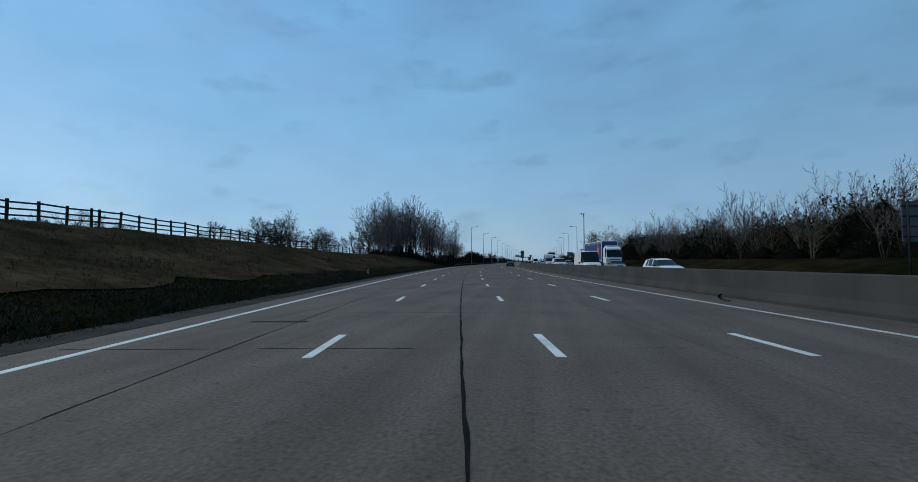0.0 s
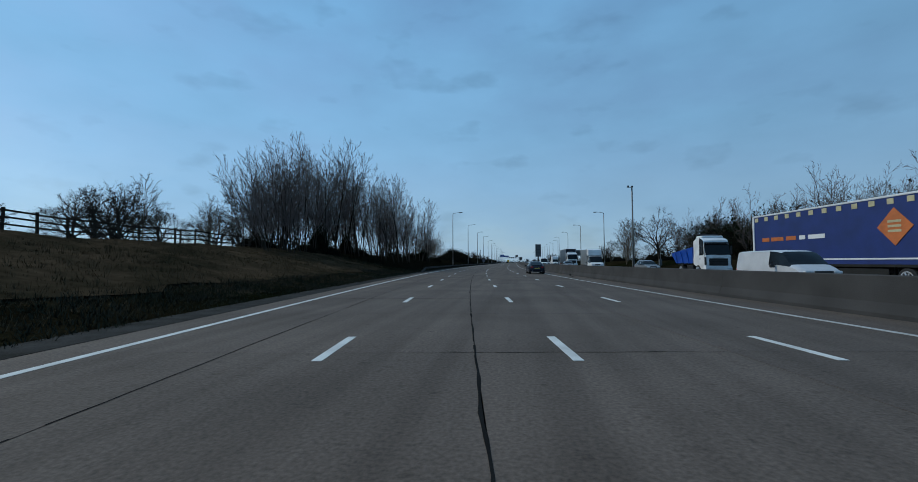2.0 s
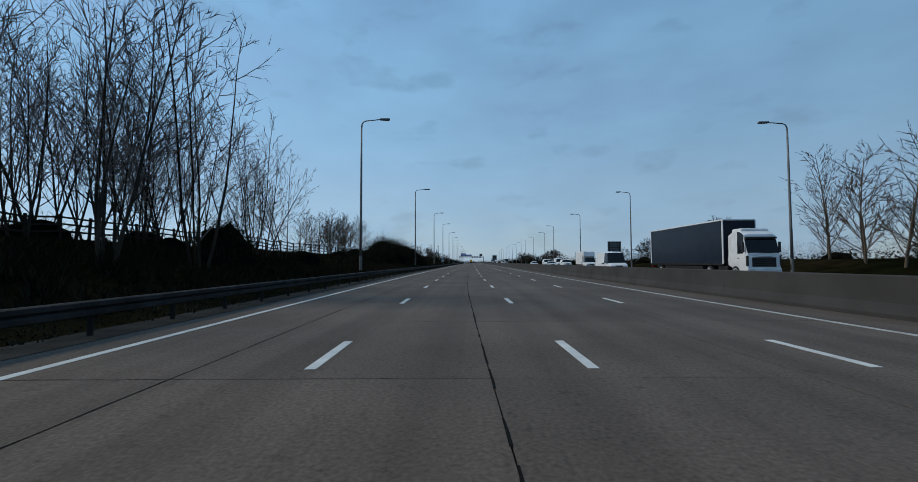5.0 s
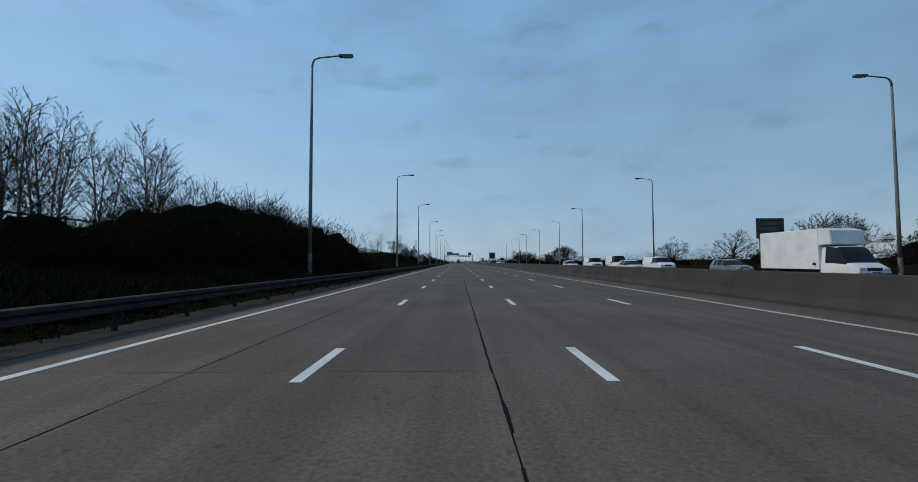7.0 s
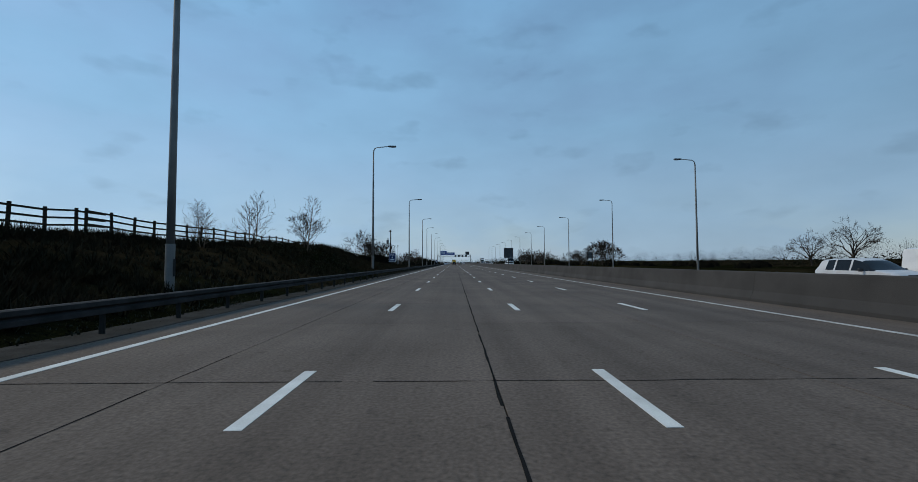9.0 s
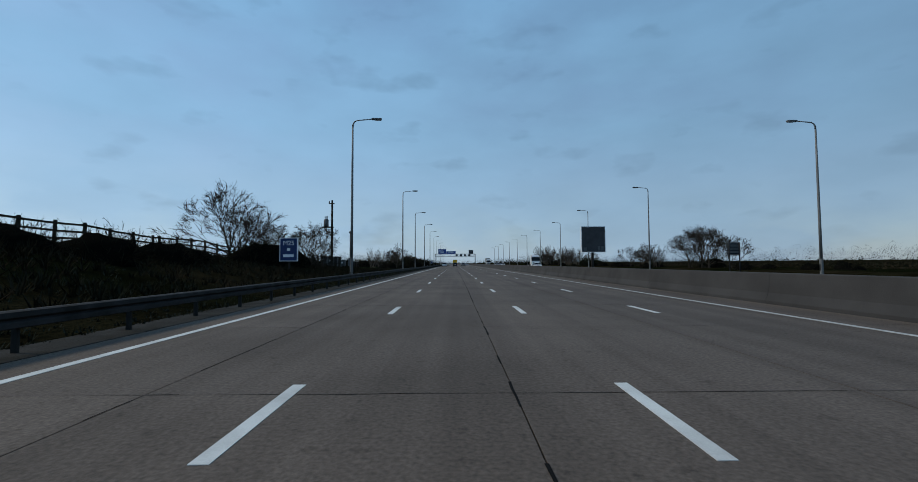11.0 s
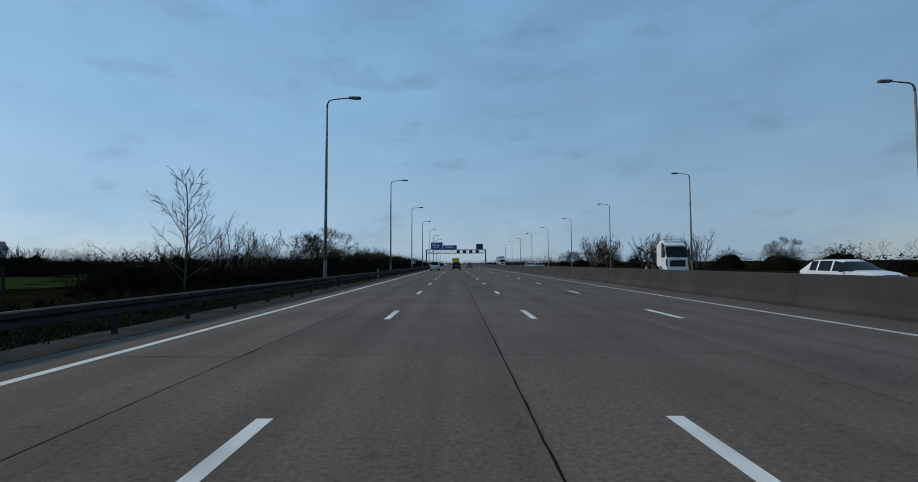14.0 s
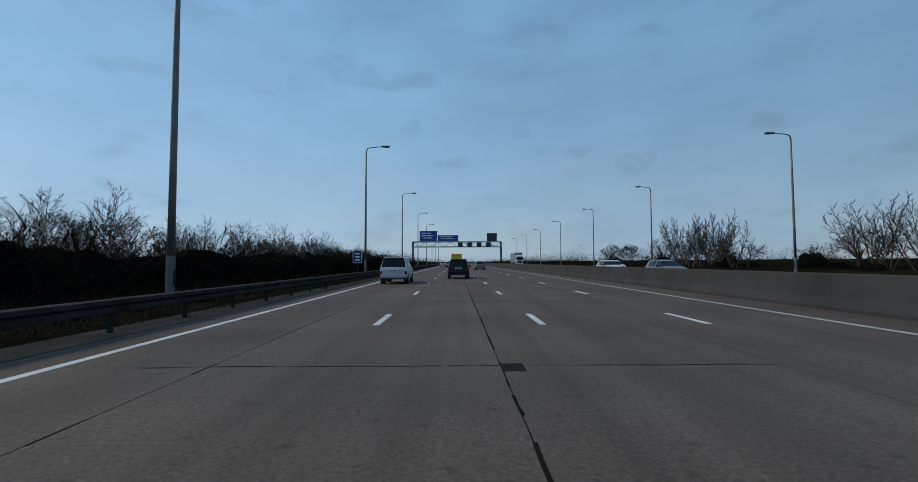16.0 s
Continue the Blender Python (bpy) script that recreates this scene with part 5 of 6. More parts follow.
def rounded(stations, n=3):
    """Stations set between the given ones along smooth curves that never overshoot."""
    ys = [q[0] for q in stations]
    last = len(stations) - 1
    slopes = []
    for c in range(1, 6):
        d = [(stations[i + 1][c] - stations[i][c]) / (ys[i + 1] - ys[i]) for i in range(last)]
        slopes.append([d[0]] + [0.0 if d[i - 1] * d[i] <= 0 else 2 * d[i - 1] * d[i] / (d[i - 1] + d[i]) for i in range(1, last)] + [d[-1]])
    out = []
    for i in range(last):
        h = ys[i + 1] - ys[i]
        for j in range(n if h > 0.09 else 1):
            x = j / n if h > 0.09 else 0.0
            row = [ys[i] + x * h]
            for c in range(1, 6):
                a, b, m0, m1 = stations[i][c], stations[i + 1][c], slopes[c - 1][i] * h, slopes[c - 1][i + 1] * h
                row.append(a * (1 + 2 * x) * (1 - x) ** 2 + m0 * x * (1 - x) ** 2 + b * x * x * (3 - 2 * x) + m1 * x * x * (x - 1))
            out.append((*row, stations[i][6]))
    out.append(stations[-1])
    return out


def shell(e, stations, colour, glass_label="dark tinted glass"):
    """A car body lofted through stations along y: (y, bottom, belt, top, half width, half roof width, kind of the stretch ahead).
    b: closed body, s: side glass, p: pillar, f: sloping screen. The glass is parts of its own."""
    stations = rounded(stations)
    rings = []
    for y, zb, zs, zt, w, wr, tag in stations:
        half = [(0, zb), (0.86 * w, zb), (w * 0.98, zb + 0.12), (w, zb + 0.5 * (zs - zb)), (0.965 * w, zs), (wr, zt - 0.06 * min(1, (zt - zs) / 0.3)), (0.78 * wr, zt - 0.006), (0, zt)]
        ring = [(x, y, z) for x, z in half] + [(-x, y, z) for x, z in reversed(half[1:-1])]
        rings.append(ring)
    n = len(rings[0])
    groups = {"body": [], "side_window": [], "side_window_far": [], "screen": []}
    screens, run = [], []
    for i in range(len(rings) - 1):
        tag = stations[i][6]
        for k in range(n):
            j = (k + 1) % n
            quad = (rings[i][k], rings[i][j], rings[i + 1][j], rings[i + 1][k])
            if tag == "g" and k in (4, 9):
                groups["side_window" if k == 4 else "side_window_far"].append((i, quad))
            elif tag == "g" and k in (5, 6, 7, 8):
                groups["screen"].append((i, quad))
            elif tag == "s" and k == 4:
                groups["side_window"].append((i, quad))
            elif tag == "s" and k == 9:
                groups["side_window_far"].append((i, quad))
            elif tag == "f" and k in (5, 6, 7, 8):
                groups["screen"].append((i, quad))
            else:
                groups["body"].append((i, quad))

    def build(name, quads, mat, label=""):
        bm = bmesh.new()
        for q in quads:
            bm.faces.new([bm.verts.new(p) for p in q])
        bmesh.ops.remove_doubles(bm, verts=bm.verts, dist=0.0005)
        if name == "body":
            loops = bmesh.ops.holes_fill(bm, edges=[ed for ed in bm.edges if ed.is_boundary and all(abs(v.co.y - stations[0][0]) < 1e-4 for v in ed.verts)], sides=0)
            bmesh.ops.holes_fill(bm, edges=[ed for ed in bm.edges if ed.is_boundary and all(abs(v.co.y - stations[-1][0]) < 1e-4 for v in ed.verts)], sides=0)
        bmesh.ops.recalc_face_normals(bm, faces=bm.faces)
        ob = part(name, bm, mat, e, label, smooth=True)
        mod = ob.modifiers.new("edge", "EDGE_SPLIT")
        mod.split_angle = radians(38)
        return ob

    build("body", [q for _, q in groups["body"]], colour)
    for name in ("side_window", "side_window_far"):
        panes = []
        for i in sorted({i for i, _ in groups[name]}):
            if panes and panes[-1][-1] == i - 1 and stations[i][6] == stations[i - 1][6]:
                panes[-1].append(i)
            else:
                panes.append([i])
        for r in panes:
            build("side_window", [q for k, q in groups[name] if k in r], M_GLASS)
    runs = []
    for i in sorted({i for i, _ in groups["screen"]}):
        if runs and runs[-1][-1] == i - 1:
            runs[-1].append(i)
        else:
            runs.append([i])
    for r in runs:
        front = stations[r[0]][3] > stations[r[-1] + 1][3]
        build("windscreen" if front else "rear_window", [q for k, q in groups["screen"] if k in r], M_GLASS)


def wheel(e, x, y, r, width=0.22, rim=True):
    side = 1 if x > 0 else -1
    bm = bmesh.new()
    tube(bm, [(x - width / 2, y, r), (x - width / 2 + 0.03, y, r), (x + width / 2 - 0.03, y, r), (x + width / 2, y, r)], [r * 0.9, r, r, r * 0.9], 20)
    t = part("tyre", bm, M_TYRE, e, smooth=False)
    bm = bmesh.new()
    face = x + side * (width / 2 + 0.004)
    tube(bm, [(face - side * 0.03, y, r), (face, y, r)], [r * 0.66, r * 0.62], 18)
    rimo = part("rim", bm, M_TRIM, t)
    bm = bmesh.new()
    for k in range(20):
        a0, a1 = k * math.tau / 20, (k + 1) * math.tau / 20
        q = [bm.verts.new((face + side * 0.012, y + rr * math.cos(a), r + rr * math.sin(a))) for a, rr in ((a0, r * 0.60), (a1, r * 0.60), (a1, r * 0.70), (a0, r * 0.70))]
        bm.faces.new(q)
    bmesh.ops.remove_doubles(bm, verts=bm.verts, dist=0.0005)
    part("rim_edge", bm, M_ALLOY, t)
    for k in range(8):
        a = k * math.tau / 8 + 0.3
        bm = bmesh.new()
        d = Vector((0, math.cos(a), math.sin(a)))
        c = Vector((face + side * 0.006, y, r))
        tube(bm, [c + d * 0.02, c + d * r * 0.62], [r * 0.08, r * 0.07], 6)
        part("spoke", bm, M_ALLOY, t)


def arch(e, x, y, r):
    side = 1 if x > 0 else -1
    bm = bmesh.new()
    tube(bm, [(x - side * 0.25, y, r), (x + side * 0.005, y, r)], [r * 1.16, r * 1.16], 20)
    part("wheel_arch", bm, M_TRIM, e)


def block(e, name, x0, y0, z0, x1, y1, z1, mat, bevel=0.02, label=""):
    bm = bmesh.new()
    box(bm, x0, y0, z0, x1, y1, z1, bevel)
    return part(name, bm, mat, e, label)


def fittings(e, L, w, zb, zs, r, plate, axle=0.29, tail=(0.10, 0.26), lamp_z=None, lamp_w=0.17, colour=None, plate_z=None, lamp_x=None, bumper=0.94, head_x=None):
    """Wheels, lamps, bumpers, mirrors and plates that every car has."""
    for x in (-1, 1):
        for y in (-L * axle, L * axle):
            arch(e, x * (w - 0.02), y, r)
            wheel(e, x * (w - 0.10), y, r)
        lz = lamp_z or zs - 0.22
        lx = lamp_x or w - 0.02
        block(e, "tail_lamp", x * lx - (lamp_w if x > 0 else 0), -L / 2 - 0.015, lz - tail[0] / 2 - 0.08, x * lx + (0 if x > 0 else lamp_w), -L / 2 + (0.12 if lamp_x is None else 0.30), lz + tail[1] / 2 - 0.08, M_RED, 0.03)
        hx = head_x or w * 0.82
        block(e, "head_lamp", x * hx - (0.34 if x > 0 else 0), L / 2 - 0.24, zs - 0.30, x * hx + (0 if x > 0 else 0.34), L / 2 + 0.004, zs - 0.14, M_HEAD, 0.05)
        block(e, "mirror", x * (w + 0.02) - (0 if x > 0 else 0.2), L * 0.14, zs - 0.02, x * (w + 0.02) + (0.2 if x > 0 else 0), L * 0.14 + 0.1, zs + 0.13, M_TRIM, 0.03)
    block(e, "rear_bumper", -w * bumper, -L / 2 - 0.025, zb + 0.03, w * bumper, -L / 2 + 0.35, zb + 0.30, colour or M_TRIM, 0.09)
    block(e, "rear_valance", -w * (bumper - 0.08), -L / 2 - 0.02, zb - 0.06, w * (bumper - 0.08), -L / 2 + 0.2, zb + 0.05, M_TRIM, 0.03)
    block(e, "front_bumper", -w * 0.94, L / 2 - 0.35, zb + 0.0, w * 0.94, L / 2 + 0.03, zb + 0.28, colour or M_TRIM, 0.09)
    block(e, "grille", -w * 0.4, L / 2 - 0.05, zs - 0.32, w * 0.4, L / 2 + 0.018, zs - 0.14, M_TRIM, 0.02)
    for y, mat, z in ((-L / 2 - 0.03, plate, plate_z or zb + 0.34), (L / 2 + 0.03, M_PLATE_W, zb + 0.26)):
        p = block(e, "plate", -0.26, y - 0.035, z, 0.26, y + 0.035, z + 0.11, mat, 0.005)
        for k in range(2):
            bm = bmesh.new()
            x = -0.20 + 0.23 * k
            box(bm, x, y - 0.042, z + 0.035, x + 0.17, y + 0.042, z + 0.075)
            part("writing_bar", bm, M_TRIM, p)


def build_suv(m, colour, label, L=4.5, w=0.90, h=1.70):
    e = thing("car", label, "car", m=m)
    f, b = L / 2, -L / 2
    st = [(b, 0.42, 0.92, 0.98, w * 0.93, w * 0.88, "b"), (b + 0.05, 0.38, 0.98, 1.06, w * 0.96, w * 0.86, "f"), (b + 0.30, 0.34, 1.00, h - 0.06, w * 0.99, w * 0.74, "b"),
          (b + 0.42, 0.32, 1.00, h - 0.02, w, w * 0.74, "s"), (b + 1.10, 0.30, 1.00, h, w, w * 0.76, "p"), (b + 1.20, 0.30, 1.00, h, w, w * 0.76, "s"),
          (b + 2.15, 0.30, 0.98, h, w, w * 0.76, "p"), (b + 2.25, 0.30, 0.98, h - 0.01, w, w * 0.76, "s"), (b + 2.75, 0.30, 0.98, h - 0.10, w, w * 0.75, "g"),
          (f - 1.10, 0.30, 0.98, 1.06, w, w * 0.85, "b"), (f - 0.35, 0.32, 0.90, 0.98, w * 0.97, w * 0.82, "b"), (f - 0.05, 0.36, 0.72, 0.80, w * 0.90, w * 0.76, "b"), (f, 0.42, 0.62, 0.68, w * 0.86, w * 0.72, "b")]
    shell(e, st, colour)
    fittings(e, L, w, 0.36, 0.98, 0.35, M_PLATE_W, tail=(0.16, 0.30), colour=colour, plate_z=0.80)
    for x in (-0.62, 0.62):
        bm = bmesh.new()
        tube(bm, [(x, b + 0.6, h + 0.03), (x, b + 1.4, h + 0.05), (x, b + 2.3, h + 0.04)], [0.018, 0.022, 0.018], 8)
        part("roof_rail", bm, M_TRIM, e)
    block(e, "spoiler", -w * 0.66, b + 0.16, h - 0.09, w * 0.66, b + 0.38, h - 0.03, colour, 0.02)
    return e


def build_hatch(m, colour, label, L=4.25, w=0.88, h=1.50, estate=False):
    e = thing("car", label, "car", m=m)
    f, b = L / 2, -L / 2
    st = [(b, 0.40, 0.85, 0.92, w * 0.92, w * 0.86, "b"), (b + 0.06, 0.34, 0.92, 0.98, w * 0.96, w * 0.84, "f"), (b + (0.32 if estate else 0.62), 0.30, 0.95, h - 0.06, w * 0.99, w * 0.72, "b"),
          (b + 0.70, 0.28, 0.95, h - 0.03, w, w * 0.73, "s"), (b + 1.15, 0.26, 0.94, h, w, w * 0.75, "p"), (b + 1.24, 0.26, 0.94, h, w, w * 0.75, "s"), (b + 2.0, 0.26, 0.93, h, w, w * 0.75, "p"),
          (b + 2.1, 0.26, 0.93, h - 0.01, w, w * 0.75, "s"), (b + 2.5, 0.26, 0.93, h - 0.10, w, w * 0.74, "g"), (f - 1.02, 0.26, 0.92, 0.98, w, w * 0.84, "b"), (f - 0.35, 0.28, 0.82, 0.89, w * 0.96, w * 0.80, "b"),
          (f - 0.05, 0.32, 0.64, 0.72, w * 0.88, w * 0.74, "b"), (f, 0.38, 0.55, 0.60, w * 0.84, w * 0.70, "b")]
    shell(e, st, colour)
    fittings(e, L, w, 0.30, 0.92, 0.32, M_PLATE_Y, colour=colour)
    return e


def build_coupe(m, colour, label):
    L, w, h = 4.18, 0.90, 1.39
    e = thing("car", label, "car", m=m)
    f, b = L / 2, -L / 2
    st = [(b, 0.34, 0.62, 0.72, w * 0.74, w * 0.66, "b"), (b + 0.07, 0.29, 0.76, 0.86, w * 0.85, w * 0.72, "b"), (b + 0.20, 0.26, 0.84, 0.94, w * 0.94, w * 0.76, "b"), (b + 0.42, 0.24, 0.88, 1.01, w * 0.985, w * 0.74, "f"), (b + 0.85, 0.22, 0.91, 1.21, w, w * 0.70, "f"),
          (b + 1.30, 0.22, 0.91, h - 0.03, w, w * 0.66, "s"), (b + 1.62, 0.22, 0.90, h, w, w * 0.66, "p"), (b + 1.72, 0.22, 0.89, h, w * 0.99, w * 0.66, "s"), (b + 2.30, 0.22, 0.88, h - 0.05, w * 0.99, w * 0.66, "g"),
          (f - 1.15, 0.22, 0.86, 0.92, w, w * 0.80, "b"), (f - 0.55, 0.24, 0.80, 0.86, w * 0.98, w * 0.78, "b"), (f - 0.15, 0.28, 0.66, 0.72, w * 0.90, w * 0.70, "b"), (f, 0.34, 0.52, 0.58, w * 0.80, w * 0.62, "b")]
    shell(e, st, colour)
    fittings(e, L, w, 0.28, 0.86, 0.34, M_PLATE_Y, axle=0.295, tail=(0.05, 0.20), lamp_z=0.79, lamp_w=0.24, colour=colour, plate_z=0.58, lamp_x=0.68, bumper=0.76, head_x=0.64)
    block(e, "spoiler", -0.55, b + 0.14, 0.955, 0.55, b + 0.32, 0.985, colour, 0.012)
    for x in (-0.5, 0.5):
        bm = bmesh.new()
        tube(bm, [(x, b - 0.08, 0.32), (x, b + 0.15, 0.32)], [0.045, 0.045], 12)
        part("exhaust_pipe", bm, M_ALLOY, e)
    return e


def build_van(m, colour, label, L=5.2, w=0.98, h=2.35, short=False):
    e = thing("van", label, "van", m=m)
    f, b = L / 2, -L / 2
    st = [(b, 0.40, 1.15, h - 0.08, w * 0.96, w * 0.80, "b"), (b + 0.08, 0.36, 1.2, h - 0.02, w, w * 0.84, "b"), (f - 2.35, 0.34, 1.2, h, w, w * 0.86, "b"), (f - 2.0, 0.34, 1.2, h, w, w * 0.85, "s"),
          (f - 1.35, 0.34, 1.18, h - 0.08, w, w * 0.82, "g"), (f - 0.70, 0.34, 1.12, 1.22, w, w * 0.86, "b"), (f - 0.2, 0.36, 0.92, 1.02, w * 0.95, w * 0.80, "b"), (f, 0.42, 0.72, 0.80, w * 0.88, w * 0.74, "b")]
    shell(e, st, colour)
    fittings(e, L, w, 0.38, 1.10, 0.34, M_PLATE_Y, axle=0.32, tail=(0.4, 0.4))
    if not short:
        block(e, "sliding_door", w * 0.985, f - 3.4, 0.5, w * 1.008, f - 2.2, 1.18, colour, 0.006)
    return e


def build_box_van(m, colour, label, L=7.0, h=3.25, box_colour=None):
    """A cab with a tall box body that reaches over it."""
    e = thing("box_van", label, "van", m=m)
    f, b, w = L / 2, -L / 2, 0.99
    st = [(f - 2.3, 0.42, 1.22, 2.15, w, w * 0.88, "b"), (f - 2.0, 0.40, 1.22, 2.2, w, w * 0.87, "s"), (f - 1.35, 0.38, 1.2, 2.12, w, w * 0.83, "g"), (f - 0.65, 0.38, 1.14, 1.24, w, w * 0.86, "b"),
          (f - 0.2, 0.40, 0.94, 1.04, w * 0.95, w * 0.8, "b"), (f, 0.44, 0.74, 0.82, w * 0.88, w * 0.74, "b")]
    shell(e, st, colour)
    block(e, "box_body", -1.08, b, 0.85, 1.08, f - 2.28, h, box_colour or colour, 0.04)
    bm = bmesh.new()
    v = [bm.verts.new(p) for p in ((-1.06, f - 2.28, 2.22), (1.06, f - 2.28, 2.22), (1.06, f - 2.28, h), (-1.06, f - 2.28, h), (-0.98, f - 1.5, 2.26), (0.98, f - 1.5, 2.26), (0.95, f - 1.65, h - 0.12), (-0.95, f - 1.65, h - 0.12))]
    for q in ((0, 1, 5, 4), (1, 2, 6, 5), (2, 3, 7, 6), (3, 0, 4, 7), (4, 5, 6, 7)):
        bm.faces.new([v[i] for i in q])
    bmesh.ops.recalc_face_normals(bm, faces=bm.faces)
    bmesh.ops.bevel(bm, geom=list(bm.edges), offset=0.04, segments=2, affect="EDGES")
    part("luton", bm, colour, e)
    for x in (-1.07, 1.07):
        block(e, "corner_post", x - 0.03, b - 0.012, 0.85, x + 0.03, b + 0.06, h, M_GALV, 0.01)
    block(e, "roller_door", -0.95, b - 0.02, 1.0, 0.95, b + 0.01, h - 0.2, box_colour or colour, 0.01)
    block(e, "chassis", -0.5, b + 0.2, 0.5, 0.5, f - 2.0, 0.86, M_TRIM, 0.02)
    fittings(e, L, w, 0.42, 1.12, 0.36, M_PLATE_Y, axle=0.30, tail=(0.2, 0.2), lamp_z=0.95)
    return e


def build_tractor(e, y0, colour):
    """A tall flat-fronted lorry cab with its front at y0, on a short chassis with two axles."""
    w = 1.22
    st = [(y0 - 2.25, 0.95, 1.9, 3.35, w, w * 0.96, "b"), (y0 - 1.75, 0.75, 1.9, 3.55, w, w * 0.95, "b"), (y0 - 1.15, 0.55, 1.9, 3.6, w, w * 0.94, "s"), (y0 - 0.42, 0.5, 1.9, 3.30, w, w * 0.93, "b"),
          (y0 - 0.34, 0.5, 1.9, 2.98, w * 0.99, w * 0.93, "f"), (y0 - 0.02, 0.48, 1.75, 1.95, w * 0.97, w * 0.92, "b"), (y0 + 0.02, 0.5, 1.5, 1.72, w * 0.95, w * 0.90, "b")]
    shell(e, st, colour)
    block(e, "roof_deflector", -1.0, y0 - 2.1, 3.4, 1.0, y0 - 0.9, 3.78, colour, 0.14)
    block(e, "sun_visor", -1.1, y0 - 0.42, 2.98, 1.1, y0 - 0.18, 3.12, M_TRIM, 0.03)
    block(e, "grille", -0.85, y0 - 0.02, 0.95, 0.85, y0 + 0.05, 1.62, M_TRIM, 0.03)
    for k in range(4):
        block(e, "grille_bar", -0.8, y0 + 0.045, 1.02 + 0.15 * k, 0.8, y0 + 0.07, 1.06 + 0.15 * k, M_GALV, 0.008)
    block(e, "front_bumper", -1.2, y0 - 0.3, 0.35, 1.2, y0 + 0.09, 0.85, colour, 0.06)
    for x in (-1, 1):
        block(e, "head_lamp", x * 1.12 - (0.4 if x > 0 else 0), y0 + 0.02, 0.55, x * 1.12 + (0 if x > 0 else 0.4), y0 + 0.10, 0.75, M_HEAD, 0.03)
        block(e, "mirror", x * 1.30 - 0.08, y0 - 0.30, 2.0, x * 1.30 + 0.08, y0 - 0.18, 2.75, M_TRIM, 0.04)
        block(e, "step", x * 1.15 - 0.08, y0 - 1.2, 0.42, x * 1.15 + 0.08, y0 - 0.5, 0.55, M_TRIM, 0.02)
        arch(e, x * 1.17, y0 - 1.35, 0.5)
        wheel(e, x * 1.08, y0 - 1.35, 0.5, 0.3)
        wheel(e, x * 1.0, y0 - 4.9, 0.5, 0.5)
        block(e, "mudguard", x * 1.0 - 0.28, y0 - 5.5, 1.03, x * 1.0 + 0.28, y0 - 4.3, 1.08, M_TRIM, 0.02)
        block(e, "fuel_tank", x * 0.95 - 0.25, y0 - 3.7, 0.45, x * 0.95 + 0.25, y0 - 2.4, 1.0, M_GALV, 0.1)
    block(e, "chassis", -0.42, y0 - 5.8, 0.75, 0.42, y0 - 1.0, 1.0, M_TRIM, 0.02)
    block(e, "windscreen_wiper", -0.75, y0 + 0.0, 1.93, 0.2, y0 + 0.03, 1.96, M_TRIM, 0.008)
    block(e, "badge_strip", -0.5, y0 + 0.03, 1.64, 0.5, y0 + 0.06, 1.72, M_ALLOY, 0.01)
    for x in (-1, 1):
        block(e, "door_handle", x * 1.22 - 0.02, y0 - 1.05, 1.55, x * 1.22 + 0.02, y0 - 0.85, 1.60, M_TRIM, 0.006)
        block(e, "corner_vane", x * 1.14 - 0.06, y0 - 0.16, 1.0, x * 1.14 + 0.06, y0 + 0.03, 1.75, M_TRIM, 0.03)
    block(e, "plate", -0.26, y0 + 0.085, 0.42, 0.26, y0 + 0.10, 0.53, M_PLATE_W, 0.003)


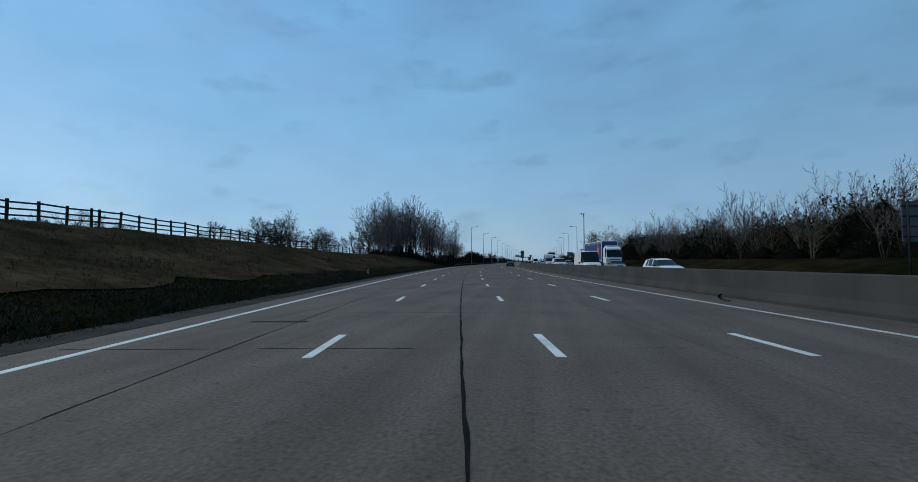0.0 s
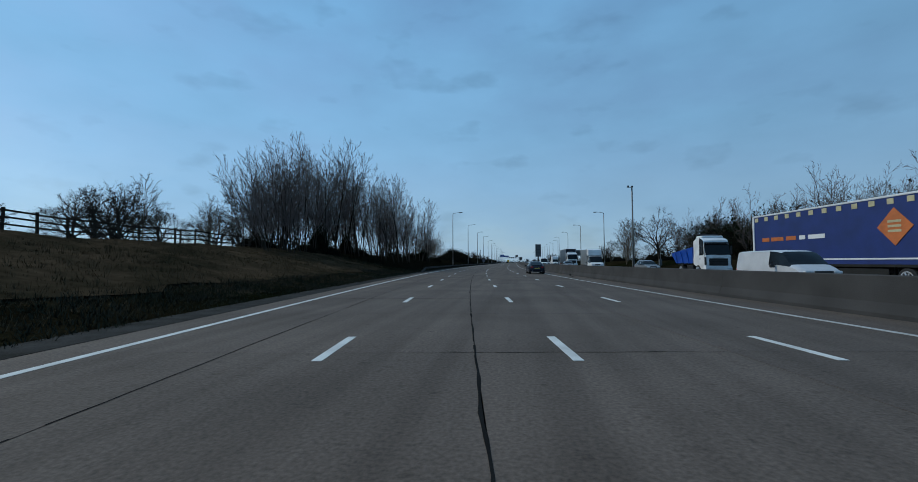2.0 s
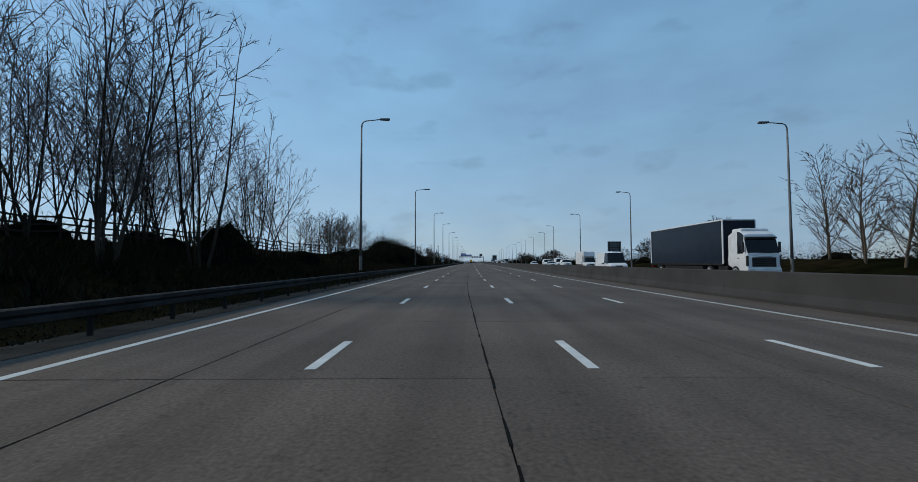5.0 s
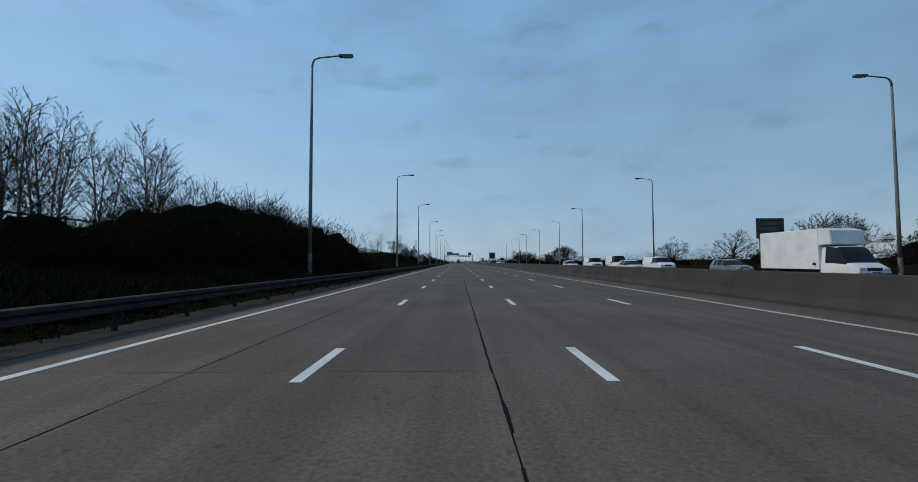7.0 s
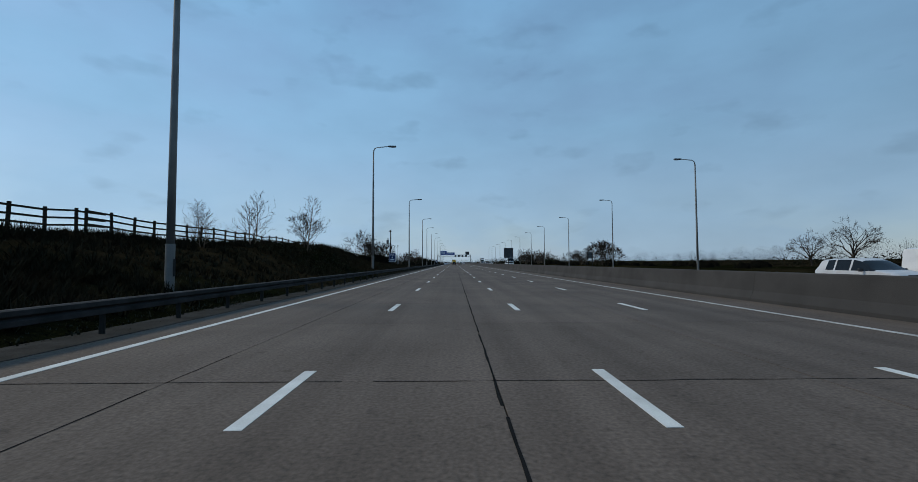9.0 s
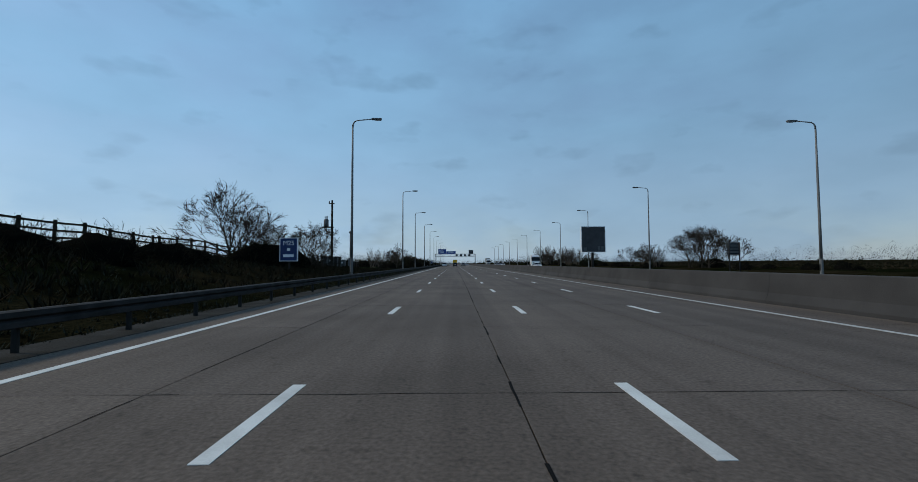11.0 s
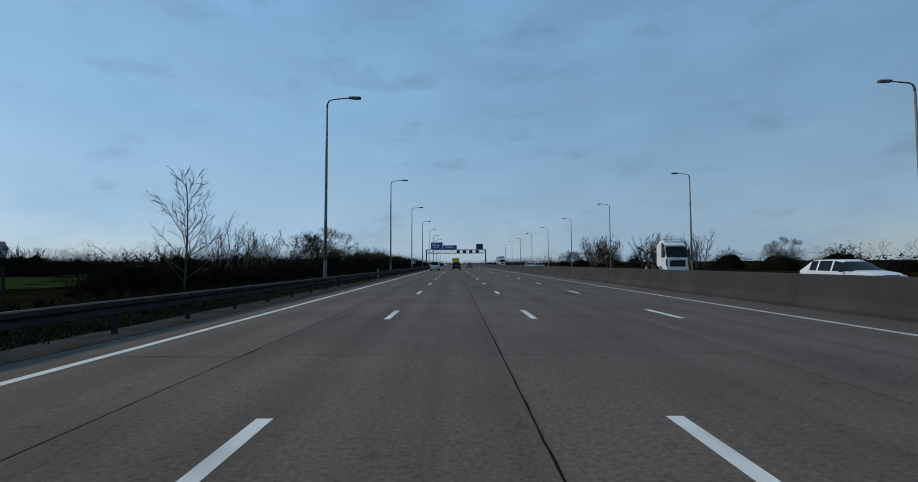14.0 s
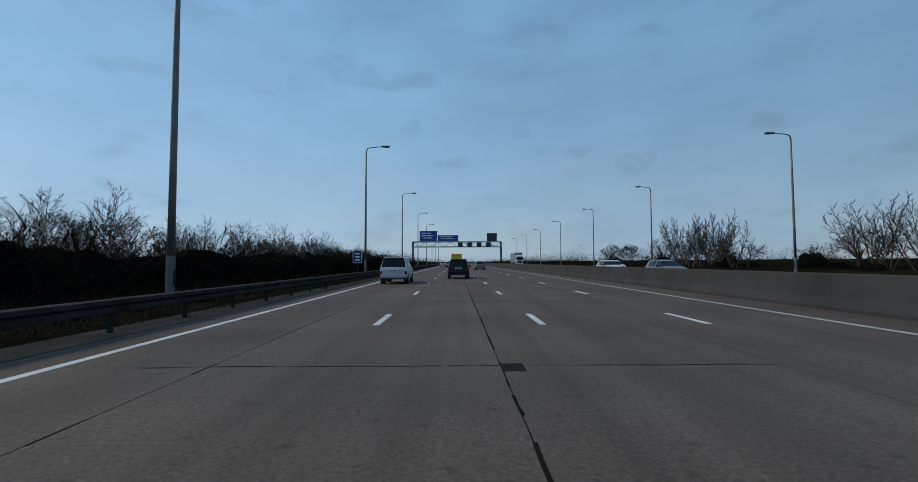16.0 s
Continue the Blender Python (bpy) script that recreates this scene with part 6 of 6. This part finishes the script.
def build_lorry(m, cab, side, label, livery=False):
    """Cab and a long curtain-sided trailer; the cab's front is at y = 8.2 and the trailer's tail at y = -8.2."""
    e = thing("lorry", label, "lorry", m=m)
    build_tractor(e, 8.2, cab)
    b, f, z0, z1 = -8.2, 5.4, 1.15, 4.55
    block(e, "trailer_body", -1.24, b, z0, 1.24, f, z1, side, 0.03)
    block(e, "trailer_roof", -1.27, b - 0.02, z1 - 0.02, 1.27, f + 0.02, z1 + 0.09, P_WHITE, 0.03)
    for x in (-1.255, 1.255):
        for y in (b + 0.05, f - 0.05):
            block(e, "corner_post", x - 0.03, y - 0.09, z0, x + 0.03, y + 0.09, z1, P_WHITE, 0.012)
        block(e, "side_rail", x - 0.025, b, z0 - 0.12, x + 0.025, f, z0 + 0.02, M_GALV_DULL, 0.01)
        block(e, "side_guard", x - 0.02, b + 3.4, 0.55, x + 0.02, f - 3.0, 0.95, M_GALV_DULL, 0.01)
        if livery:
            for k in range(26):
                if k % 2 == 0:
                    y = b + 0.25 + 0.52 * k
                    bm = bmesh.new()
                    box(bm, x - 0.008, y, z1 - 0.36, x + 0.008, y + 0.36, z1 - 0.08)
                    part("chequer_block", bm, M_CREAM, e)
            bm = bmesh.new()
            sx = 1 if x > 0 else -1
            c = [bm.verts.new((x + sx * 0.012, f - 2.6 + dy, 3.05 + dz)) for dy, dz in ((-0.95, 0), (0, -0.95), (0.95, 0), (0, 0.95))]
            bm.faces.new(c)
            ext = bmesh.ops.extrude_face_region(bm, geom=list(bm.faces))
            bmesh.ops.translate(bm, vec=(-sx * 0.02, 0, 0), verts=[v for v in ext["geom"] if isinstance(v, bmesh.types.BMVert)])
            bmesh.ops.recalc_face_normals(bm, faces=bm.faces)
            badge = part("badge", bm, M_ORANGE, e, "orange diamond badge")
            for dz in (-0.22, 0.02, 0.26):
                bm = bmesh.new()
                box(bm, x + sx * 0.010, f - 2.95, 3.0 + dz, x + sx * 0.022, f - 2.25, 3.12 + dz)
                part("writing_bar", bm, M_CREAM, badge)
            for y, l in ((b + 1.0, 0.75), (b + 1.95, 1.2), (b + 3.4, 0.9), (b + 4.6, 0.5), (b + 5.35, 1.3)):
                bm = bmesh.new()
                box(bm, x - 0.008, y, 2.72, x + 0.008, y + l, 2.98)
                part("writing_bar", bm, M_SIGN_WHITE if y > b + 4 else M_ORANGE, e)
            bm = bmesh.new()
            box(bm, x - 0.007, b + 0.3, 1.42, x + 0.007, f - 0.3, 1.5)
            part("pinstripe", bm, M_SIGN_WHITE, e)
    for x in (-1, 1):
        for y in (-3.3, -4.6, -5.9):
            wheel(e, x * 1.02, y, 0.48, 0.4)
        block(e, "landing_leg", x * 0.85 - 0.06, 2.2, 0.3, x * 0.85 + 0.06, 2.34, z0, M_GALV_DULL, 0.01)
        block(e, "tail_lamp", x * 0.95 - 0.25, b - 0.03, 0.75, x * 0.95 + 0.25, b + 0.05, 0.92, M_RED, 0.02)
        block(e, "rear_door", min(0, x * 1.2) + 0.01, b - 0.025, z0 + 0.05, max(0, x * 1.2) - 0.01, b + 0.01, z1 - 0.1, P_WHITE if not livery else side, 0.008)
    block(e, "underframe", -0.6, b + 0.1, 0.75, 0.6, f - 0.2, z0, M_TRIM, 0.02)
    return e


def build_tipper(m, label):
    """A short lorry with a tapered open tipping body behind the cab."""
    e = thing("lorry", label, "lorry", m=m)
    build_tractor(e, 4.0, P_WHITE)
    bm = bmesh.new()
    foot = [(-1.0, -2.6, 1.15), (1.0, -2.6, 1.15), (1.0, 1.2, 1.15), (-1.0, 1.2, 1.15)]
    rim = [(-1.22, -3.3, 2.2), (1.22, -3.3, 2.2), (1.22, 1.55, 2.75), (-1.22, 1.55, 2.75)]
    a, b = [bm.verts.new(p) for p in foot], [bm.verts.new(p) for p in rim]
    c, d = [bm.verts.new((x * 0.93, y * 0.96, z)) for x, y, z in rim], [bm.verts.new((x * 0.9, y * 0.9, 1.3)) for x, y, z in foot]
    bm.faces.new(a)
    bm.faces.new(d)
    for lo, hi in ((a, b), (b, c), (c, d)):
        for k in range(4):
            bm.faces.new((lo[k], lo[(k + 1) % 4], hi[(k + 1) % 4], hi[k]))
    bmesh.ops.recalc_face_normals(bm, faces=bm.faces)
    body = part("tipping_body", bm, M_TIPPER_BLUE, e, "bright blue tipping body")
    for y in (-2.2, -0.9, 0.4):
        for x in (-1, 1):
            bm = bmesh.new()
            tube(bm, [(x * 1.02, y, 1.15), (x * 1.25, y - 0.1, 2.35)], [0.06, 0.06], 6)
            part("rib", bm, M_TIPPER_BLUE, body)
    block(e, "light_bar", -0.8, 2.3, 3.8, 0.8, 2.45, 3.95, M_TRIM, 0.03)
    return e


M_TIPPER_BLUE = material("tipper_blue", (0.012, 0.075, 0.42), rough=0.45, second=(0.010, 0.055, 0.30), scale=1.1)
# our carriageway
build_suv(facing(475.5, 1.95), P_BLACK, "black family estate car with dark rear glass on the road ahead", L=4.5, w=0.88, h=1.62)
build_suv(facing(467.5, -2.15), P_SILVER, "silver off-road car with dark glass in the slow lane", L=4.4, w=0.88, h=1.72)
build_box_van(facing(536, 1.9), P_YELLOW, "yellow box van further ahead on the road", L=6.6, h=3.1)
build_hatch(facing(515, 5.9), P_GREY, "dark grey car in the third lane far ahead")
build_hatch(facing(560, -1.8), P_WHITE, "white car far ahead in the slow lane")
build_hatch(facing(566, 9.0), P_SILVER, "silver car far ahead in the outer lane")
build_coupe(facing(106.3, 9.3), P_NAVY, "dark blue-grey two-door coupe with silver alloy wheels in the outer lane")
# opposite carriageway, coming towards us
build_hatch(facing(37, 18.5, 0, 180), P_WHITE, "white estate car with dark glass on the opposite carriageway", L=4.5, h=1.55, estate=True)
build_van(facing(52, 16.0, 0, 180), P_WHITE, "tall white panel van on the opposite carriageway", h=2.5, L=5.5)
build_lorry(facing(79.5, 24.5, 0, 180), P_WHITE, M_BLUE_CURTAIN, "white-cabbed lorry with dark blue trailer and orange diamond", livery=True)
build_van(facing(74.5, 16.4, 0, 180), P_SILVER, "small silver van on the opposite carriageway", L=4.4, w=0.9, h=1.85, short=True)
build_hatch(facing(60, 21.5, 0, 180), P_GREY, "dark grey car on the opposite carriageway")
build_box_van(facing(124, 19.8, 0, 180), P_WHITE, "white box van with a grey box body on the opposite carriageway", h=3.2, box_colour=P_GREY)
build_hatch(facing(110, 23.3, 0, 180), P_GREY, "grey hatchback behind the tipper lorry")
build_tipper(facing(100.5, 25.0, 0, 180), "white-cabbed tipper lorry with a bright blue sloping body")
build_lorry(facing(176, 23.5, 0, 180), P_WHITE, P_NAVY, "white-cabbed lorry with a dark trailer on the opposite carriageway")
build_van(facing(183, 17.5, 0, 180), P_WHITE, "white panel van following on the opposite carriageway")
build_hatch(facing(146, 19.5, 0, 180), P_GREY, "dull grey hatchback on the opposite carriageway")
build_box_van(facing(217, 23.6, 0, 180), P_WHITE, "all-white box van on the opposite carriageway", L=7.2, h=3.2)
build_hatch(facing(240.5, 21.4, 0, 180), P_SILVER, "silver estate car with roof bars on the opposite carriageway", estate=True)
build_van(facing(241.5, 25.0, 0, 180), P_WHITE, "white people carrier overtaking on the opposite carriageway", h=1.85, L=4.7)
build_hatch(facing(232, 27.5, 0, 180), P_GREY, "mid-grey estate car on the opposite carriageway", estate=True)
build_van(facing(262, 27.4, 0, 180), P_WHITE, "white panel van in the far lane of the opposite carriageway", h=2.3)
build_van(facing(264.5, 24.4, 0, 180), P_WHITE, "white people carrier van on the opposite carriageway", h=2.0, L=4.9)
build_hatch(facing(266, 21.0, 0, 180), P_SILVER, "silver estate car on the opposite carriageway", estate=True)
build_hatch(facing(404, 21.0, 0, 180), P_WHITE, "white hatchback with dark windows on the opposite carriageway")
tractor = thing("lorry", "white lorry cab without a trailer on the opposite carriageway", "lorry", m=facing(431, 25.4, 0, 180))
build_tractor(tractor, 1.5, P_WHITE)
build_hatch(facing(489, 19.5, 0, 180), P_SILVER, "silver estate car far along the opposite carriageway", estate=True)
build_hatch(facing(497, 23.0, 0, 180), P_WHITE, "white hatchback far along the opposite carriageway")
build_hatch(facing(474, 19.0, 0, 180), P_GREY, "dull grey estate car along the opposite carriageway", estate=True)
build_lorry(facing(600, 24.0, 0, 180), P_WHITE, P_GREY, "white lorry with a grey trailer far along the opposite carriageway")

# ---------------------------------------------------------------- concrete slabs and joints, last
rng = random.Random(77)
COLUMNS = [-4.53, -1.5, 2.3, 6.1, 9.9, 12.06]
EDGE_K, EDGE_S = [-60, 0, 11, 41, 46, 49, 66, 85, 88, 400], [-288.7, 7.1, 61.0, 210.9, 236.0, 250.9, 334.6, 428.8, 443.6, 1981.8]


def slab_edge(i):
    """The station of the joint across the road where slab i begins."""
    return float(np.interp(i, EDGE_K, EDGE_S))


def joint_u(k, s):
    """The offset of a joint along the road, which drifts a little."""
    return COLUMNS[k] + (float(np.interp(s, [58, 88, 250, 300, 331, 358, 372, 388, 400, 440], [-0.08, 0.0, -0.01, 0.08, 0.13, 0.11, 0.06, 0.08, 0.08, 0.04])) if k == 2 else 0.0)



def slab_corners(i, k):
    """The four corners of a slab, a little uneven along its joints, and its height."""
    wob = lambda u, q: 0.012 * noise.noise(Vector((q * 0.7, u * 3.0, 1.0)))
    s, e, g = slab_edge(i), slab_edge(i + 1), 0.008
    sides = [[joint_u(j, q) + wob(COLUMNS[j], q) for q in (s, e)] for j in (k, k + 1)]
    return [(s + 0.006, sides[0][0] + g), (s + 0.006, sides[1][0] - g), (e - 0.006, sides[1][1] - g), (e - 0.006, sides[0][1] + g)], rng.uniform(-0.002, 0.0)


SLAB_FACES = [(4, 5, 6, 7), (0, 1, 5, 4), (1, 2, 6, 5), (2, 3, 7, 6), (3, 0, 4, 7)]
rest_v, rest_f = [], []
for k in range(5):
    for i in range(-24, 180):
        corners, z = slab_corners(i, k)
        v = [tuple(at(a, u, h)) for h in (-0.07, z) for a, u in corners]
        if k < 3 and -2 <= i < 98:
            ob = new("slab", soup("slab", v, SLAB_FACES, M_SLAB))
            ob.parent = road
        else:
            b = len(rest_v)
            rest_v += v
            rest_f += [tuple(q + b for q in f) for f in SLAB_FACES]
rest = new("slab", soup("slab", rest_v, rest_f, M_SLAB))
rest.parent = road
tagged(rest, kind="stuff")


def seal(column, s0, s1, seed, thick):
    """A crumbling bead of dark sealant that widens and thins along a joint."""
    r = random.Random(seed)
    verts, faces, n = [], [], int((s1 - s0) / 0.3)
    for i in range(n + 1):
        s = s0 + 0.3 * i
        u = joint_u(column, s)
        w = thick * float(np.interp(s, [0, 60, 240, 330, 370, 400, 432, 446], [1.2, 1.0, 0.85, 0.8, 0.45, 0.45, 0.9, 1.0])) * (0.6 + 0.5 * noise.noise(Vector((s * 0.8, u, 2.0))) + 0.7 * r.random())
        o = 0.018 * noise.noise(Vector((s * 0.9, u, 9.0))) + r.uniform(-0.006, 0.006)
        verts += [tuple(at(s, u + o - w, 0.003)), tuple(at(s, u + o + w, 0.003))]
        if i and noise.noise(Vector((s * 1.3, u, 5.0))) + 0.6 * noise.noise(Vector((s * 0.12, u, 8.0))) < 0.34:
            b = 2 * i
            faces.append((b - 2, b - 1, b + 1, b))
    ob = new("joint_seal", soup("joint_seal", verts, faces, M_JOINT))
    ob.parent = road


for j in (1, 2):
    seal(j, -20, 560, j, (0.009, 0.017)[j - 1])


def cross_seal(s, u0, u1, seed, thick):
    """A ragged dark crack along a joint across the lanes."""
    r = random.Random(seed)
    verts, faces, n = [], [], int((u1 - u0) / 0.12)
    for i in range(n + 1):
        u = u0 + 0.12 * i
        w = thick * (0.4 + r.random())
        o = 0.06 * noise.noise(Vector((s, u * 0.9, 4.0))) + r.uniform(-0.004, 0.004)
        verts += [tuple(at(s + o - w, u, 0.003)), tuple(at(s + o + w, u, 0.003))]
        if i and noise.noise(Vector((s * 3.1, u * 0.8, 6.0))) < (0.25 if thick > 0.008 else 0.04):
            b = 2 * i
            faces.append((b - 2, b - 1, b + 1, b))
    ob = new("joint_seal", soup("joint_seal", verts, faces, M_JOINT))
    ob.parent = road


BROKEN = {0: (-4.4, 2.2), 11: (1.8, 6.0), 22: (-1.5, 6.0), 41: (2.2, 3.6), 44: (-4.4, 12.0), 46: (-4.4, 12.0), 49: (-4.4, 9.8), 66: (-4.4, 6.0), 85: (-4.4, 9.8), 88: (-2.4, 6.0)}
for i in range(0, 100):
    if i in BROKEN:
        cross_seal(slab_edge(i), *BROKEN[i], i, 0.010)
    elif rng.random() < 0.4:
        u0 = rng.choice((-4.4, -4.4, -1.5, 2.3))
        cross_seal(slab_edge(i), u0, rng.choice((2.2, 6.0, 9.8)) if u0 < 2 else rng.choice((6.0, 9.8)), i, 0.005)
M_PATCH = material("dark_patch", (0.018, 0.018, 0.017), rough=1.0, spec=0.05, second=(0.03, 0.029, 0.027), scale=2, fine=40, bump=0.4, speckle=0.25)
for s, u, l, w in ((443.3, 2.34, 0.42, 0.30), (329.3, 2.25, 0.5, 0.5), (129.5, -2.3, 0.2, 0.5), (10.2, -2.6, 0.15, 1.3), (300, 3.0, 0.8, 0.3)):
    plank("road_patch", s, s + l, u, u + w, -0.01, 0.0035, M_PATCH, road)


def build_scrap(s, u, turn, label):
    """A curled strip of shredded tyre lying by the wall."""
    e = thing("tyre_scrap", label, "debris", "tyre scraps on the road edge", m=facing(s, u, 0.0, turn))
    bm = bmesh.new()
    ring = []
    for k in range(8):
        a = k * 0.32
        y, z = 0.34 * math.sin(a), 0.01 + 0.13 * (1 - math.cos(a))
        ring.append([bm.verts.new((x, y, z + t)) for x, t in ((-0.09, 0), (0.09, 0), (0.08, 0.025), (-0.08, 0.025))])
    for r0, r1 in zip(ring, ring[1:]):
        for q in range(4):
            bm.faces.new((r0[q], r0[(q + 1) % 4], r1[(q + 1) % 4], r1[q]))
    bm.faces.new(ring[0])
    bm.faces.new(list(reversed(ring[-1])))
    bmesh.ops.recalc_face_normals(bm, faces=bm.faces)
    part("tread", bm, M_TYRE, e)


for s, u, turn in ((15, 11.2, 30), (388, 11.3, 60), (391, 11.5, 100), (300, 11.4, 80), (95, 11.4, 45)):
    build_scrap(s, u, turn, "curled black strip of tyre lying on the concrete")
